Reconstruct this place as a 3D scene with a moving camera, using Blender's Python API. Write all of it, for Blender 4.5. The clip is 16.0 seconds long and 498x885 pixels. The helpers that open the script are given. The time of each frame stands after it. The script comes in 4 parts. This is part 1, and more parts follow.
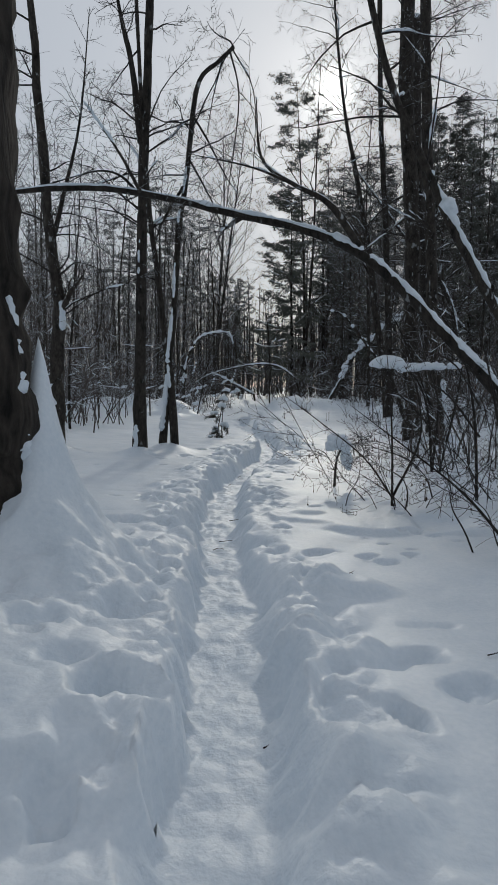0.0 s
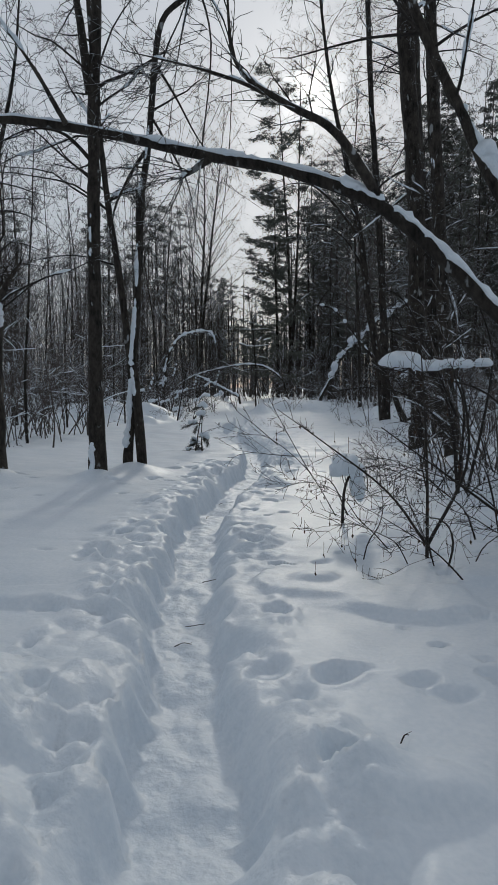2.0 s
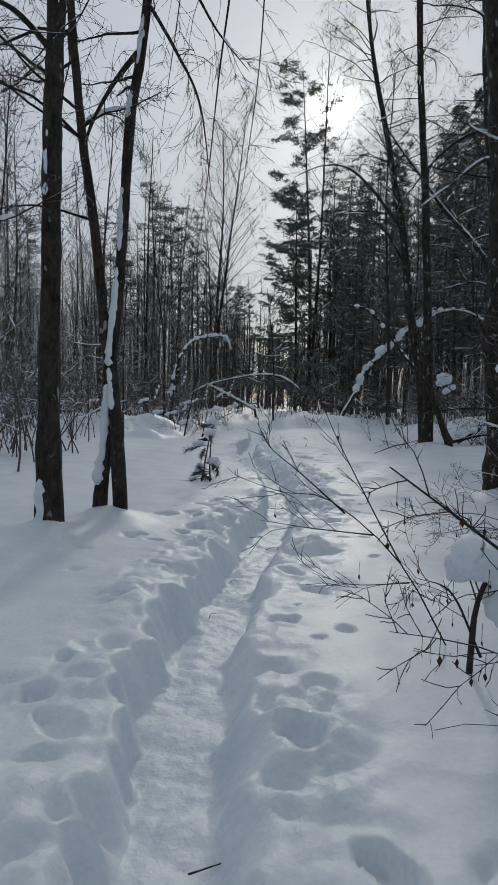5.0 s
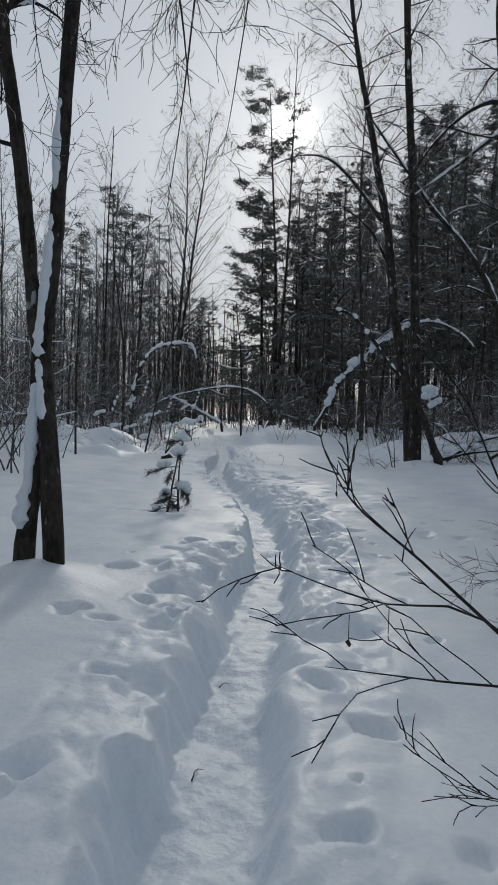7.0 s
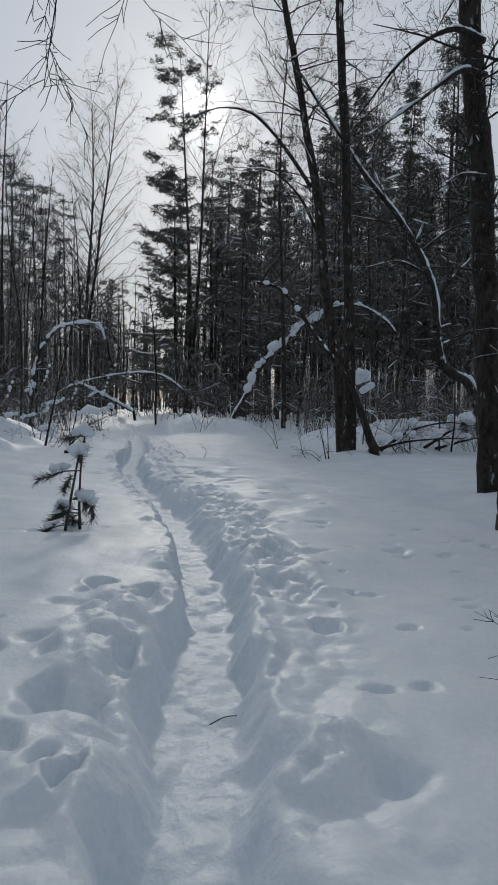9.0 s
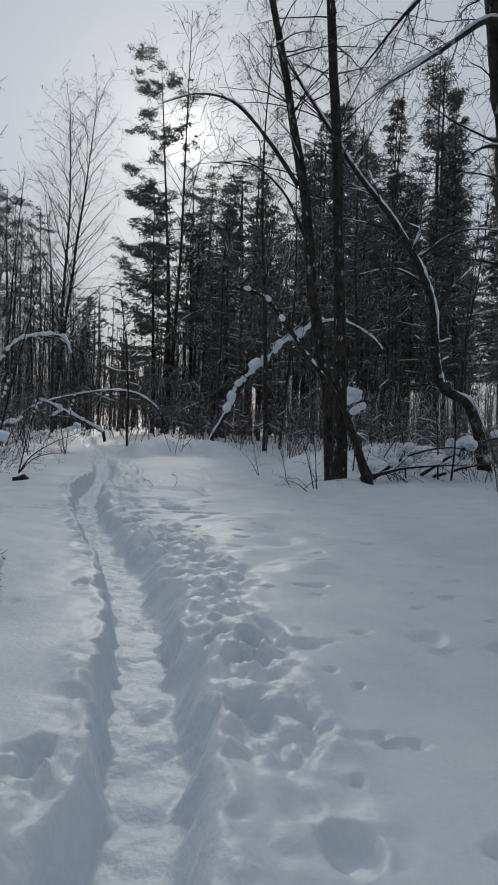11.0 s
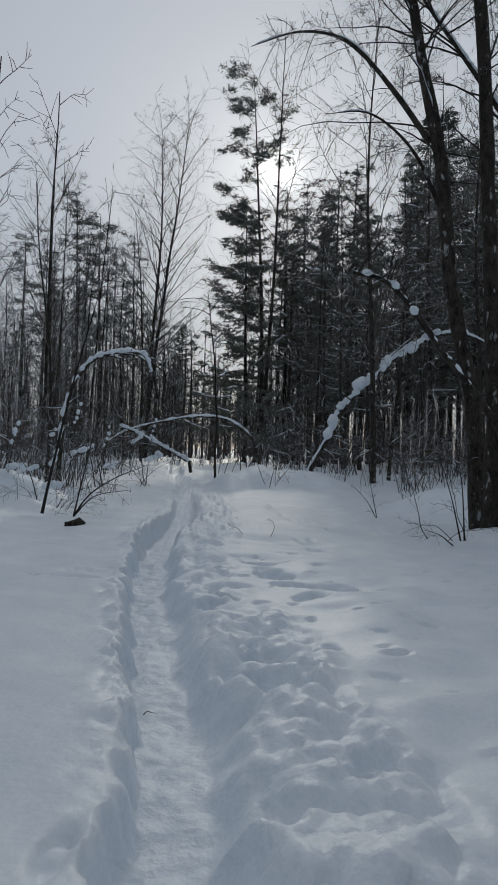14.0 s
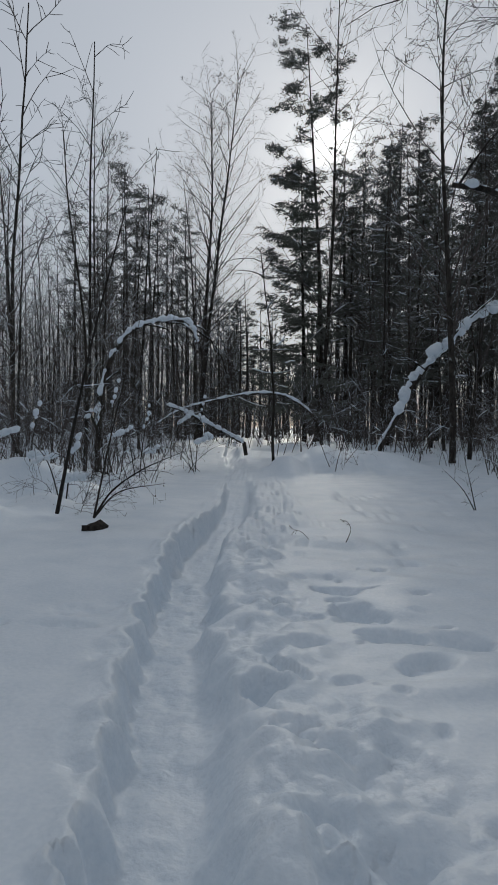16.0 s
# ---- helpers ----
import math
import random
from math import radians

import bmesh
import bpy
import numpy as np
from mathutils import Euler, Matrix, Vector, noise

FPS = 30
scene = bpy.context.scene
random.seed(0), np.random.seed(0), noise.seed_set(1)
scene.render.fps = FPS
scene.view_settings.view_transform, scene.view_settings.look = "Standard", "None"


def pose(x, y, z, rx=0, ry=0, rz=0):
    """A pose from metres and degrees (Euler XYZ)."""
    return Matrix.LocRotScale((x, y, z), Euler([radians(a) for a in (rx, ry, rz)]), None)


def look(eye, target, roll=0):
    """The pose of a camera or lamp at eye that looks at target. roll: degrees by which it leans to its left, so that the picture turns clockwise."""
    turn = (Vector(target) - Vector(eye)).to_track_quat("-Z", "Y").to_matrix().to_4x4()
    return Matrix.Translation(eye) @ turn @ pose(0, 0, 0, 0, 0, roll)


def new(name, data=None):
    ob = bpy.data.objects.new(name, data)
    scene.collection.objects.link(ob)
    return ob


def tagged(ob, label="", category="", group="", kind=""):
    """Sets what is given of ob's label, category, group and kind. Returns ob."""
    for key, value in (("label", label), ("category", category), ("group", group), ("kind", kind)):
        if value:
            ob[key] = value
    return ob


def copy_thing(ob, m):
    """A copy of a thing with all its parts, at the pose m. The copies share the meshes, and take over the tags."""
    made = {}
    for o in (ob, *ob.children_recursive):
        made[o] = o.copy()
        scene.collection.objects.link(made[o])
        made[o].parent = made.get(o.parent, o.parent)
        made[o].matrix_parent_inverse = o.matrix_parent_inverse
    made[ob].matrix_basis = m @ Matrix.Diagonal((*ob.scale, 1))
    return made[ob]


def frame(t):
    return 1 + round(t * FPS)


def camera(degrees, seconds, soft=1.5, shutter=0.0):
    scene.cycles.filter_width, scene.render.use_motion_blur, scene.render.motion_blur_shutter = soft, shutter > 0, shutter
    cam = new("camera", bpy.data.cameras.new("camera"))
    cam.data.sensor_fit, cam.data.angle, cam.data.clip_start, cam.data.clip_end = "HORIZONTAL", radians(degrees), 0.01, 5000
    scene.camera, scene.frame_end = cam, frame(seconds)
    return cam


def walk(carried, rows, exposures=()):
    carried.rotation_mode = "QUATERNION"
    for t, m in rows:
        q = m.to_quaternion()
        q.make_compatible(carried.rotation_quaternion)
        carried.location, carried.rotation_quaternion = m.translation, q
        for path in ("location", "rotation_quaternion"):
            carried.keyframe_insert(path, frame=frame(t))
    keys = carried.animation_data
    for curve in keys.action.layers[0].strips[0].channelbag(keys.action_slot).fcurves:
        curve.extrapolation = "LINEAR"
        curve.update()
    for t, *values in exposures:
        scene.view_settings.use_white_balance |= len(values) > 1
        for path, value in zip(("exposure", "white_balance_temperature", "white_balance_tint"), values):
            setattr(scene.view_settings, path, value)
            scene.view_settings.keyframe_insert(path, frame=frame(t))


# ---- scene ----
cam = camera(42.0, 16.0, soft=1.7)
PATH = [
    (0, (-0.136, 0.722, 1.391), (-0.127, 2.715, 1.219), 1.0),
    (0.5, (-0.105, 1.152, 1.419), (-0.055, 3.146, 1.26), 0.6),
    (1, (-0.012, 1.644, 1.419), (0.018, 3.639, 1.276), -0.0),
    (1.5, (-0.029, 2.128, 1.397), (0.018, 4.12, 1.218), -0.1),
    (2, (-0.065, 2.566, 1.458), (-0.017, 4.558, 1.288), -0.1),
    (2.5, (-0.04, 3.042, 1.466), (-0.028, 5.035, 1.305), 0.4),
    (3, (-0.089, 3.448, 1.47), (-0.079, 5.441, 1.308), 1.3),
    (3.5, (-0.091, 3.9, 1.495), (-0.074, 5.894, 1.342), 1.1),
    (5.8, (-0.257, 6.135, 1.448), (-0.241, 8.131, 1.336), 1.8),
    (6, (-0.293, 6.303, 1.435), (-0.263, 8.3, 1.333), 1.9),
    (6.5, (-0.376, 6.71, 1.446), (-0.279, 8.705, 1.356), 2.4),
    (7, (-0.353, 7.205, 1.424), (-0.222, 9.198, 1.336), 1.9),
    (7.5, (-0.37, 7.644, 1.423), (-0.184, 9.631, 1.3), 1.5),
    (8, (-0.424, 8.087, 1.428), (-0.175, 10.068, 1.306), 1.2),
    (8.5, (-0.371, 8.545, 1.406), (-0.081, 10.521, 1.295), 0.7),
    (9, (-0.34, 8.922, 1.409), (0.056, 10.878, 1.29), 1.6),
    (9.5, (-0.307, 9.324, 1.452), (0.164, 11.265, 1.358), 2.1),
    (10, (-0.207, 9.766, 1.433), (0.246, 11.713, 1.375), 2.2),
    (10.2, (-0.14, 9.884, 1.434), (0.308, 11.833, 1.384), 2.2),
    (12.3, (0.155, 11.852, 1.439), (0.619, 13.796, 1.373), 1.9),
    (12.5, (0.177, 12.036, 1.444), (0.614, 13.987, 1.396), 2.0),
    (13, (0.272, 12.481, 1.436), (0.565, 14.459, 1.412), 1.8),
    (13.5, (0.323, 12.933, 1.414), (0.55, 14.92, 1.398), 2.0),
    (14, (0.317, 13.42, 1.438), (0.487, 15.413, 1.459), 1.9),
    (14.5, (0.404, 13.908, 1.44), (0.474, 15.906, 1.49), 1.0),
    (15, (0.447, 14.401, 1.416), (0.516, 16.4, 1.419), 0.6),
    (15.5, (0.42, 14.946, 1.446), (0.475, 16.945, 1.41), 0.6),
    (16, (0.425, 15.517, 1.444), (0.415, 17.516, 1.396), 0.6),
]
walk(cam, [(t, look(eye, target, roll)) for t, eye, target, roll in PATH], [(0.0, -1.06, 5800, 8), (9.0, -1.08, 5750, 8), (14.5, -1.14, 5750, 8), (16.0, -1.14, 5750, 8)])

# ---- sky and sun: thin overcast with the sun showing through ----
SUN_UP, SUN_EAST = radians(23.4), radians(6.6)
SUN_WAY = Vector((math.sin(SUN_EAST) * math.cos(SUN_UP), math.cos(SUN_EAST) * math.cos(SUN_UP), math.sin(SUN_UP)))


def build_world():
    world = bpy.data.worlds.new("winter_sky")
    scene.world = world
    world.use_nodes = True
    nt = world.node_tree
    nt.nodes.clear()
    add, link = nt.nodes.new, nt.links.new

    def math_node(op, a, b=None):
        n = add("ShaderNodeMath")
        n.operation = op
        for i, v in enumerate((a, b)):
            if v is None:
                continue
            if isinstance(v, (int, float)):
                n.inputs[i].default_value = v
            else:
                link(v, n.inputs[i])
        return n.outputs[0]

    sky = add("ShaderNodeTexSky")
    sky.sky_type, sky.sun_disc = "NISHITA", False
    sky.sun_elevation, sky.sun_rotation, sky.dust_density = SUN_UP, SUN_EAST, 1.0
    clear = add("ShaderNodeBackground")
    link(sky.outputs[0], clear.inputs[0])
    clear.inputs[1].default_value = 0.028
    coord = add("ShaderNodeTexCoord")
    dot = add("ShaderNodeVectorMath")
    dot.operation = "DOT_PRODUCT"
    link(coord.outputs["Generated"], dot.inputs[0])
    dot.inputs[1].default_value = SUN_WAY
    near = math_node("MAXIMUM", dot.outputs["Value"], 0.0)
    glow = math_node("MULTIPLY", math_node("POWER", near, 4200.0), 5.0)
    glow = math_node("ADD", glow, math_node("MULTIPLY", math_node("POWER", near, 520.0), 0.38))
    glow = math_node("ADD", glow, math_node("MULTIPLY", math_node("POWER", near, 90.0), 0.13))
    glow = math_node("ADD", glow, math_node("MULTIPLY", math_node("POWER", near, 9.0), 0.05))
    cloud = add("ShaderNodeTexNoise")
    cloud.inputs["Scale"].default_value, cloud.inputs["Detail"].default_value = 1.6, 5.0
    link(coord.outputs["Generated"], cloud.inputs["Vector"])
    ramp = add("ShaderNodeMapRange")
    ramp.inputs["To Min"].default_value, ramp.inputs["To Max"].default_value = 0.92, 1.06
    link(cloud.outputs[0], ramp.inputs[0])
    veil = add("ShaderNodeBackground")
    veil.inputs[0].default_value = (1.0, 0.978, 0.95, 1)
    # the cloud veil is brighter towards the sun than away from it
    side = math_node("ADD", math_node("MULTIPLY", dot.outputs["Value"], 0.20), 0.72)
    link(math_node("MULTIPLY", ramp.outputs[0], side), veil.inputs[1])
    halo = add("ShaderNodeBackground")
    halo.inputs[0].default_value = (1.0, 0.93, 0.80, 1)
    link(glow, halo.inputs[1])
    a, b, out = add("ShaderNodeAddShader"), add("ShaderNodeAddShader"), add("ShaderNodeOutputWorld")
    link(clear.outputs[0], a.inputs[0])
    link(veil.outputs[0], a.inputs[1])
    link(a.outputs[0], b.inputs[0])
    link(halo.outputs[0], b.inputs[1])
    link(b.outputs[0], out.inputs[0])


build_world()
sun = new("sun", bpy.data.lights.new("sun", "SUN"))
sun.data.energy, sun.data.angle, sun.data.color = 2.0, radians(5), (1.0, 0.87, 0.68)
sun.matrix_world = look(SUN_WAY * 80, (0, 0, 0))


# ---- materials ----
def material(name, dark, light, rough, scale=8.0, stretch=1.0, bump=0.3, bump_scale=None, spot=None, spot_level=0.62, spec=0.3, by_object=0.0, distance=0.02, dusted=0.0):
    """A surface of two tones at two scales, with relief and optional patches of a third tone."""
    m = bpy.data.materials.new(name)
    m.use_nodes = True
    nt = m.node_tree
    add, link = nt.nodes.new, nt.links.new
    b = nt.nodes["Principled BSDF"]
    b.inputs["Roughness"].default_value = rough
    b.inputs["Specular IOR Level"].default_value = spec
    coord, mapping = add("ShaderNodeTexCoord"), add("ShaderNodeMapping")
    mapping.inputs["Scale"].default_value = (1, 1, stretch)
    link(coord.outputs["Object"], mapping.inputs[0])
    coarse, fine = add("ShaderNodeTexNoise"), add("ShaderNodeTexNoise")
    for n, s in ((coarse, scale), (fine, bump_scale or scale * 6)):
        n.inputs["Scale"].default_value, n.inputs["Detail"].default_value = s, 6.0
        link(mapping.outputs[0], n.inputs["Vector"])
    mean = add("ShaderNodeMix")
    mean.data_type = "FLOAT"
    mean.inputs[0].default_value = 0.4
    link(coarse.outputs[0], mean.inputs[2])
    link(fine.outputs[0], mean.inputs[3])
    ramp = add("ShaderNodeValToRGB")
    ramp.color_ramp.elements[0].position, ramp.color_ramp.elements[0].color = 0.36, (*dark, 1)
    ramp.color_ramp.elements[1].position, ramp.color_ramp.elements[1].color = 0.64, (*light, 1)
    link(mean.outputs[0], ramp.inputs[0])
    colour = ramp.outputs[0]
    if spot:
        patch, step, mix = add("ShaderNodeTexNoise"), add("ShaderNodeMapRange"), add("ShaderNodeMix")
        patch.inputs["Scale"].default_value, patch.inputs["Detail"].default_value = scale * 0.9, 7.0
        link(mapping.outputs[0], patch.inputs["Vector"])
        step.inputs["From Min"].default_value, step.inputs["From Max"].default_value = spot_level, spot_level + 0.05
        link(patch.outputs[0], step.inputs[0])
        mix.data_type = "RGBA"
        link(step.outputs[0], mix.inputs[0])
        link(colour, mix.inputs[6])
        mix.inputs[7].default_value = (*spot, 1)
        colour = mix.outputs[2]
    if by_object:
        info, vary, hsv = add("ShaderNodeObjectInfo"), add("ShaderNodeMapRange"), add("ShaderNodeHueSaturation")
        vary.inputs["To Min"].default_value, vary.inputs["To Max"].default_value = 1 - by_object, 1 + by_object
        link(info.outputs["Random"], vary.inputs[0])
        link(vary.outputs[0], hsv.inputs["Value"])
        link(colour, hsv.inputs["Color"])
        colour = hsv.outputs[0]
    if dusted:
        # snow that lies on the upper side of whatever is not upright
        face, split, flake, sum_, cover, white = (add("ShaderNode" + k) for k in ("NewGeometry", "SeparateXYZ", "TexNoise", "Math", "MapRange", "Mix"))
        link(face.outputs["Normal"], split.inputs[0])
        flake.inputs["Scale"].default_value, flake.inputs["Detail"].default_value = 3.5, 5.0
        link(coord.outputs["Object"], flake.inputs["Vector"])
        sum_.operation = "ADD"
        link(split.outputs[2], sum_.inputs[0])
        link(flake.outputs[0], sum_.inputs[1])
        cover.inputs["From Min"].default_value, cover.inputs["From Max"].default_value = 1.5 - dusted, 1.58 - dusted
        link(sum_.outputs[0], cover.inputs[0])
        white.data_type = "RGBA"
        link(cover.outputs[0], white.inputs[0])
        link(colour, white.inputs[6])
        white.inputs[7].default_value = (0.74, 0.79, 0.85, 1)
        colour = white.outputs[2]
    link(colour, b.inputs["Base Color"])
    if bump:
        bm = add("ShaderNodeBump")
        bm.inputs["Strength"].default_value, bm.inputs["Distance"].default_value = bump, distance
        link(mean.outputs[0], bm.inputs["Height"])
        link(bm.outputs[0], b.inputs["Normal"])
    return m


SNOW = material("snow", (0.68, 0.75, 0.82), (0.80, 0.85, 0.90), 0.5, scale=2.5, bump=0.22, bump_scale=38, spec=0.45, distance=0.03)
def trodden_relief():
    """Coarser, crumbled relief where the snow has been trodden or thrown up."""
    nt = SNOW.node_tree
    add, link = nt.nodes.new, nt.links.new
    b = nt.nodes["Principled BSDF"]
    old = b.inputs["Normal"].links[0].from_socket
    worn, crumb, coord, bump = add("ShaderNodeAttribute"), add("ShaderNodeTexNoise"), add("ShaderNodeTexCoord"), add("ShaderNodeBump")
    worn.attribute_name = "trodden"
    crumb.inputs["Scale"].default_value, crumb.inputs["Detail"].default_value, crumb.inputs["Roughness"].default_value = 9.0, 4.0, 0.52
    link(coord.outputs["Object"], crumb.inputs["Vector"])
    link(crumb.outputs[0], bump.inputs["Height"])
    link(worn.outputs["Fac"], bump.inputs["Strength"])
    bump.inputs["Distance"].default_value = 0.045
    link(old, bump.inputs["Normal"])
    link(bump.outputs[0], b.inputs["Normal"])


trodden_relief()
CLOD = material("clinging_snow", (0.70, 0.77, 0.84), (0.82, 0.87, 0.92), 0.65, scale=9, bump=0.5, bump_scale=50, spec=0.3, distance=0.02)
BARK = material("grey_brown_bark", (0.008, 0.007, 0.006), (0.062, 0.053, 0.044), 0.92, scale=12, stretch=0.45, bump=1.0, bump_scale=42, spot=(0.28, 0.29, 0.29), spot_level=0.63, by_object=0.25, dusted=0.35, distance=0.04)
ROUGH_BARK = material("old_furrowed_bark", (0.008, 0.007, 0.006), (0.055, 0.046, 0.038), 0.95, scale=14, stretch=0.22, bump=1.0, bump_scale=30, distance=0.06)
TWIG = material("dark_twig", (0.045, 0.038, 0.034), (0.13, 0.114, 0.104), 0.85, scale=20, bump=0.0, by_object=0.3, dusted=0.42)
SWITCH = material("near_black_twig", (0.012, 0.010, 0.009), (0.05, 0.043, 0.038), 0.85, scale=20, bump=0.0, by_object=0.3, dusted=0.2)
NEEDLE = material("dark_needles", (0.062, 0.066, 0.057), (0.150, 0.154, 0.135), 0.85, scale=3, bump=0.0, by_object=0.3)
LEAF = material("withered_leaf", (0.025, 0.014, 0.009), (0.07, 0.04, 0.022), 0.85, scale=30, bump=0.0)


# ---- mesh tools ----
class Bag:
    """Vertices and faces gathered for one mesh."""

    def __init__(self):
        self.v, self.f, self.n = [], [], 0

    def add(self, verts, faces):
        """faces: arrays of vertex numbers, each with faces of one size as its rows."""
        self.v.append(np.asarray(verts, float).reshape(-1, 3))
        self.f.extend(np.atleast_2d(rows) + self.n for rows in faces)
        self.n += len(self.v[-1])

    def mesh(self, name, mat, smooth=True):
        me = bpy.data.meshes.new(name)
        verts = np.concatenate(self.v)
        loops = np.concatenate([rows.ravel() for rows in self.f]).astype(np.int32)
        sizes = np.concatenate([np.full(len(rows), rows.shape[1]) for rows in self.f])
        me.vertices.add(len(verts))
        me.vertices.foreach_set("co", verts.ravel())
        me.loops.add(len(loops))
        me.loops.foreach_set("vertex_index", loops)
        me.polygons.add(len(sizes))
        me.polygons.foreach_set("loop_start", np.concatenate([[0], np.cumsum(sizes)[:-1]]).astype(np.int32))
        me.polygons.foreach_set("use_smooth", np.full(len(sizes), smooth))
        me.update(calc_edges=True)
        me.materials.append(mat)
        return me


RINGS = {}


def rings(n, sides):
    """The faces of a closed tube of n rings."""
    if (n, sides) not in RINGS:
        i, j = np.meshgrid(np.arange(n - 1), np.arange(sides), indexing="ij")
        k = (j + 1) % sides
        quads = np.stack([i * sides + j, i * sides + k, (i + 1) * sides + k, (i + 1) * sides + j], -1).reshape(-1, 4)
        RINGS[n, sides] = (quads, np.arange(sides)[None, ::-1], (n - 1) * sides + np.arange(sides)[None])
    return RINGS[n, sides]


def part(name, bag, mat, parent, label="", smooth=True):
    """Links a bag as one mesh object under a thing or a part."""
    ob = new(name, bag.mesh(name, mat, smooth))
    ob.parent = parent
    return tagged(ob, label) if label else ob


def thing(name, where, label, category, group="", kind=""):
    ob = new(name)
    ob.empty_display_size = 0.1
    ob.location = where
    return tagged(ob, label, category, group, kind)


def spline(points, n):
    """A smooth line of n places through the points (Catmull-Rom)."""
    p = np.asarray(points, float)
    if len(p) == 2:
        return p[0] + (p[1] - p[0]) * np.linspace(0, 1, n)[:, None]
    q = np.vstack([2 * p[0] - p[1], p, 2 * p[-1] - p[-2]])
    s = np.linspace(0, len(p) - 1 - 1e-6, n)
    i, u = s.astype(int), (s % 1)[:, None]
    a, b, c, d = q[i], q[i + 1], q[i + 2], q[i + 3]
    return 0.5 * (2 * b + (c - a) * u + (2 * a - 5 * b + 4 * c - d) * u**2 + (3 * b - a - 3 * c + d) * u**3)


def tube(bag, line, radii, sides=6, rough=0.0, rng=None, squash=1.0):
    """A tapered tube along a line, closed at both ends."""
    p = np.asarray(line, float)
    r = np.broadcast_to(np.asarray(radii, float), (len(p),))
    d = np.gradient(p, axis=0)
    d /= np.linalg.norm(d, axis=1)[:, None] + 1e-9
    up = np.array([0.0, 0.0, 1.0]) if abs(d[:, 2]).mean() < 0.8 else np.array([1.0, 0.0, 0.0])
    u = np.cross(d, up)
    u /= np.linalg.norm(u, axis=1)[:, None] + 1e-9
    w = np.cross(u, d)
    a = np.arange(sides) * 2 * math.pi / sides
    k = np.ones((len(p), sides))
    if rough:
        k += rough * rng.normal(size=(len(p), sides))
    v = p[:, None] + r[:, None, None] * k[..., None] * (np.cos(a)[None, :, None] * u[:, None] + squash * np.sin(a)[None, :, None] * w[:, None])
    bag.add(v, rings(len(p), sides))


def snow_on(bag, rng, line, radii, thick=1.0, way=(0, 0, 1), cover=0.75, sides=8, lump=0.5):
    """Lumps of snow that lie along the upper (or given) side of a branch, with gaps."""
    p, r = np.asarray(line, float), np.broadcast_to(np.asarray(radii, float), (len(line),))
    n = len(p)
    wave = np.interp(np.arange(n), np.arange(0, n + 4, 4), rng.random(len(np.arange(0, n + 4, 4))))
    bumps = np.convolve(rng.normal(size=n + 4), np.ones(5) / 3.2, "valid").clip(-1, 1.2)
    size = np.where(wave < 1 - cover, 0, 0.65 + lump * bumps + 0.5 * wave)
    way = np.asarray(way, float) / np.linalg.norm(way)
    if way[2] > 0.8:
        slope = np.gradient(p, axis=0)
        size = np.where(np.abs(slope[:, 2]) > 0.8 * np.linalg.norm(slope, axis=1), 0, size)
    i = 0
    while i < n:
        if size[i] <= 0.1:
            i += 1
            continue
        j = i
        while j < n and size[j] > 0.1:
            j += 1
        if j - i >= 2:
            seg, rr = p[i:j], (r[i:j] * 0.55 + 0.02) * thick * size[i:j]
            rr = rr * np.where((np.arange(j - i) == 0) | (np.arange(j - i) == j - i - 1), 0.45, 1)
            tube(bag, seg + way * (r[i:j] * 0.8 + rr * 0.2)[:, None] + rng.normal(size=(j - i, 3)) * (rr * 0.12)[:, None], rr, sides, 0.13, rng, 0.85)
        i = j


def snow_lumps(bag, rng, line, n, size, way=(0, 0, 1)):
    """Separate rounded lumps of snow that sit one after the other on a branch."""
    u0 = rng.uniform(0, 0.5 / n)
    for k in range(n):
        u = min(u0 + (k + rng.uniform(-0.2, 0.2)) / n, 0.99)
        at, d = along(np.asarray(line, float), max(u, 0.0))
        r = size * rng.uniform(0.65, 1.25)
        ln = r * rng.uniform(0.85, 1.35)
        s = np.linspace(-1, 1, 11)
        ax = at + np.asarray(way, float) * r * 0.5 + rng.normal(size=3) * r * 0.25 + d * (s * ln)[:, None] + rng.normal(size=(11, 3)) * r * 0.04
        tube(bag, ax, r * np.sqrt(1.02 - s**2) * (1 + 0.06 * rng.normal(size=11)), 14, 0.035, rng, 0.8)


def side_line(rng, start, way, length, n=5, wander=0.18, bend=(0, 0, 0.0)):
    """A crooked line that sets out one way and bends slowly another."""
    p, d = [np.asarray(start, float)], np.asarray(way, float)
    d = d / np.linalg.norm(d)
    step = length / (n - 1)
    for _ in range(n - 1):
        d = d + rng.normal(size=3) * wander + np.asarray(bend) * step
        d /= np.linalg.norm(d)
        p.append(p[-1] + d * step)
    return np.array(p)


def along(line, u):
    k = u * (len(line) - 1)
    i = min(int(k), len(line) - 2)
    return line[i] + (line[i + 1] - line[i]) * (k - i), (line[i + 1] - line[i]) / (np.linalg.norm(line[i + 1] - line[i]) + 1e-9)


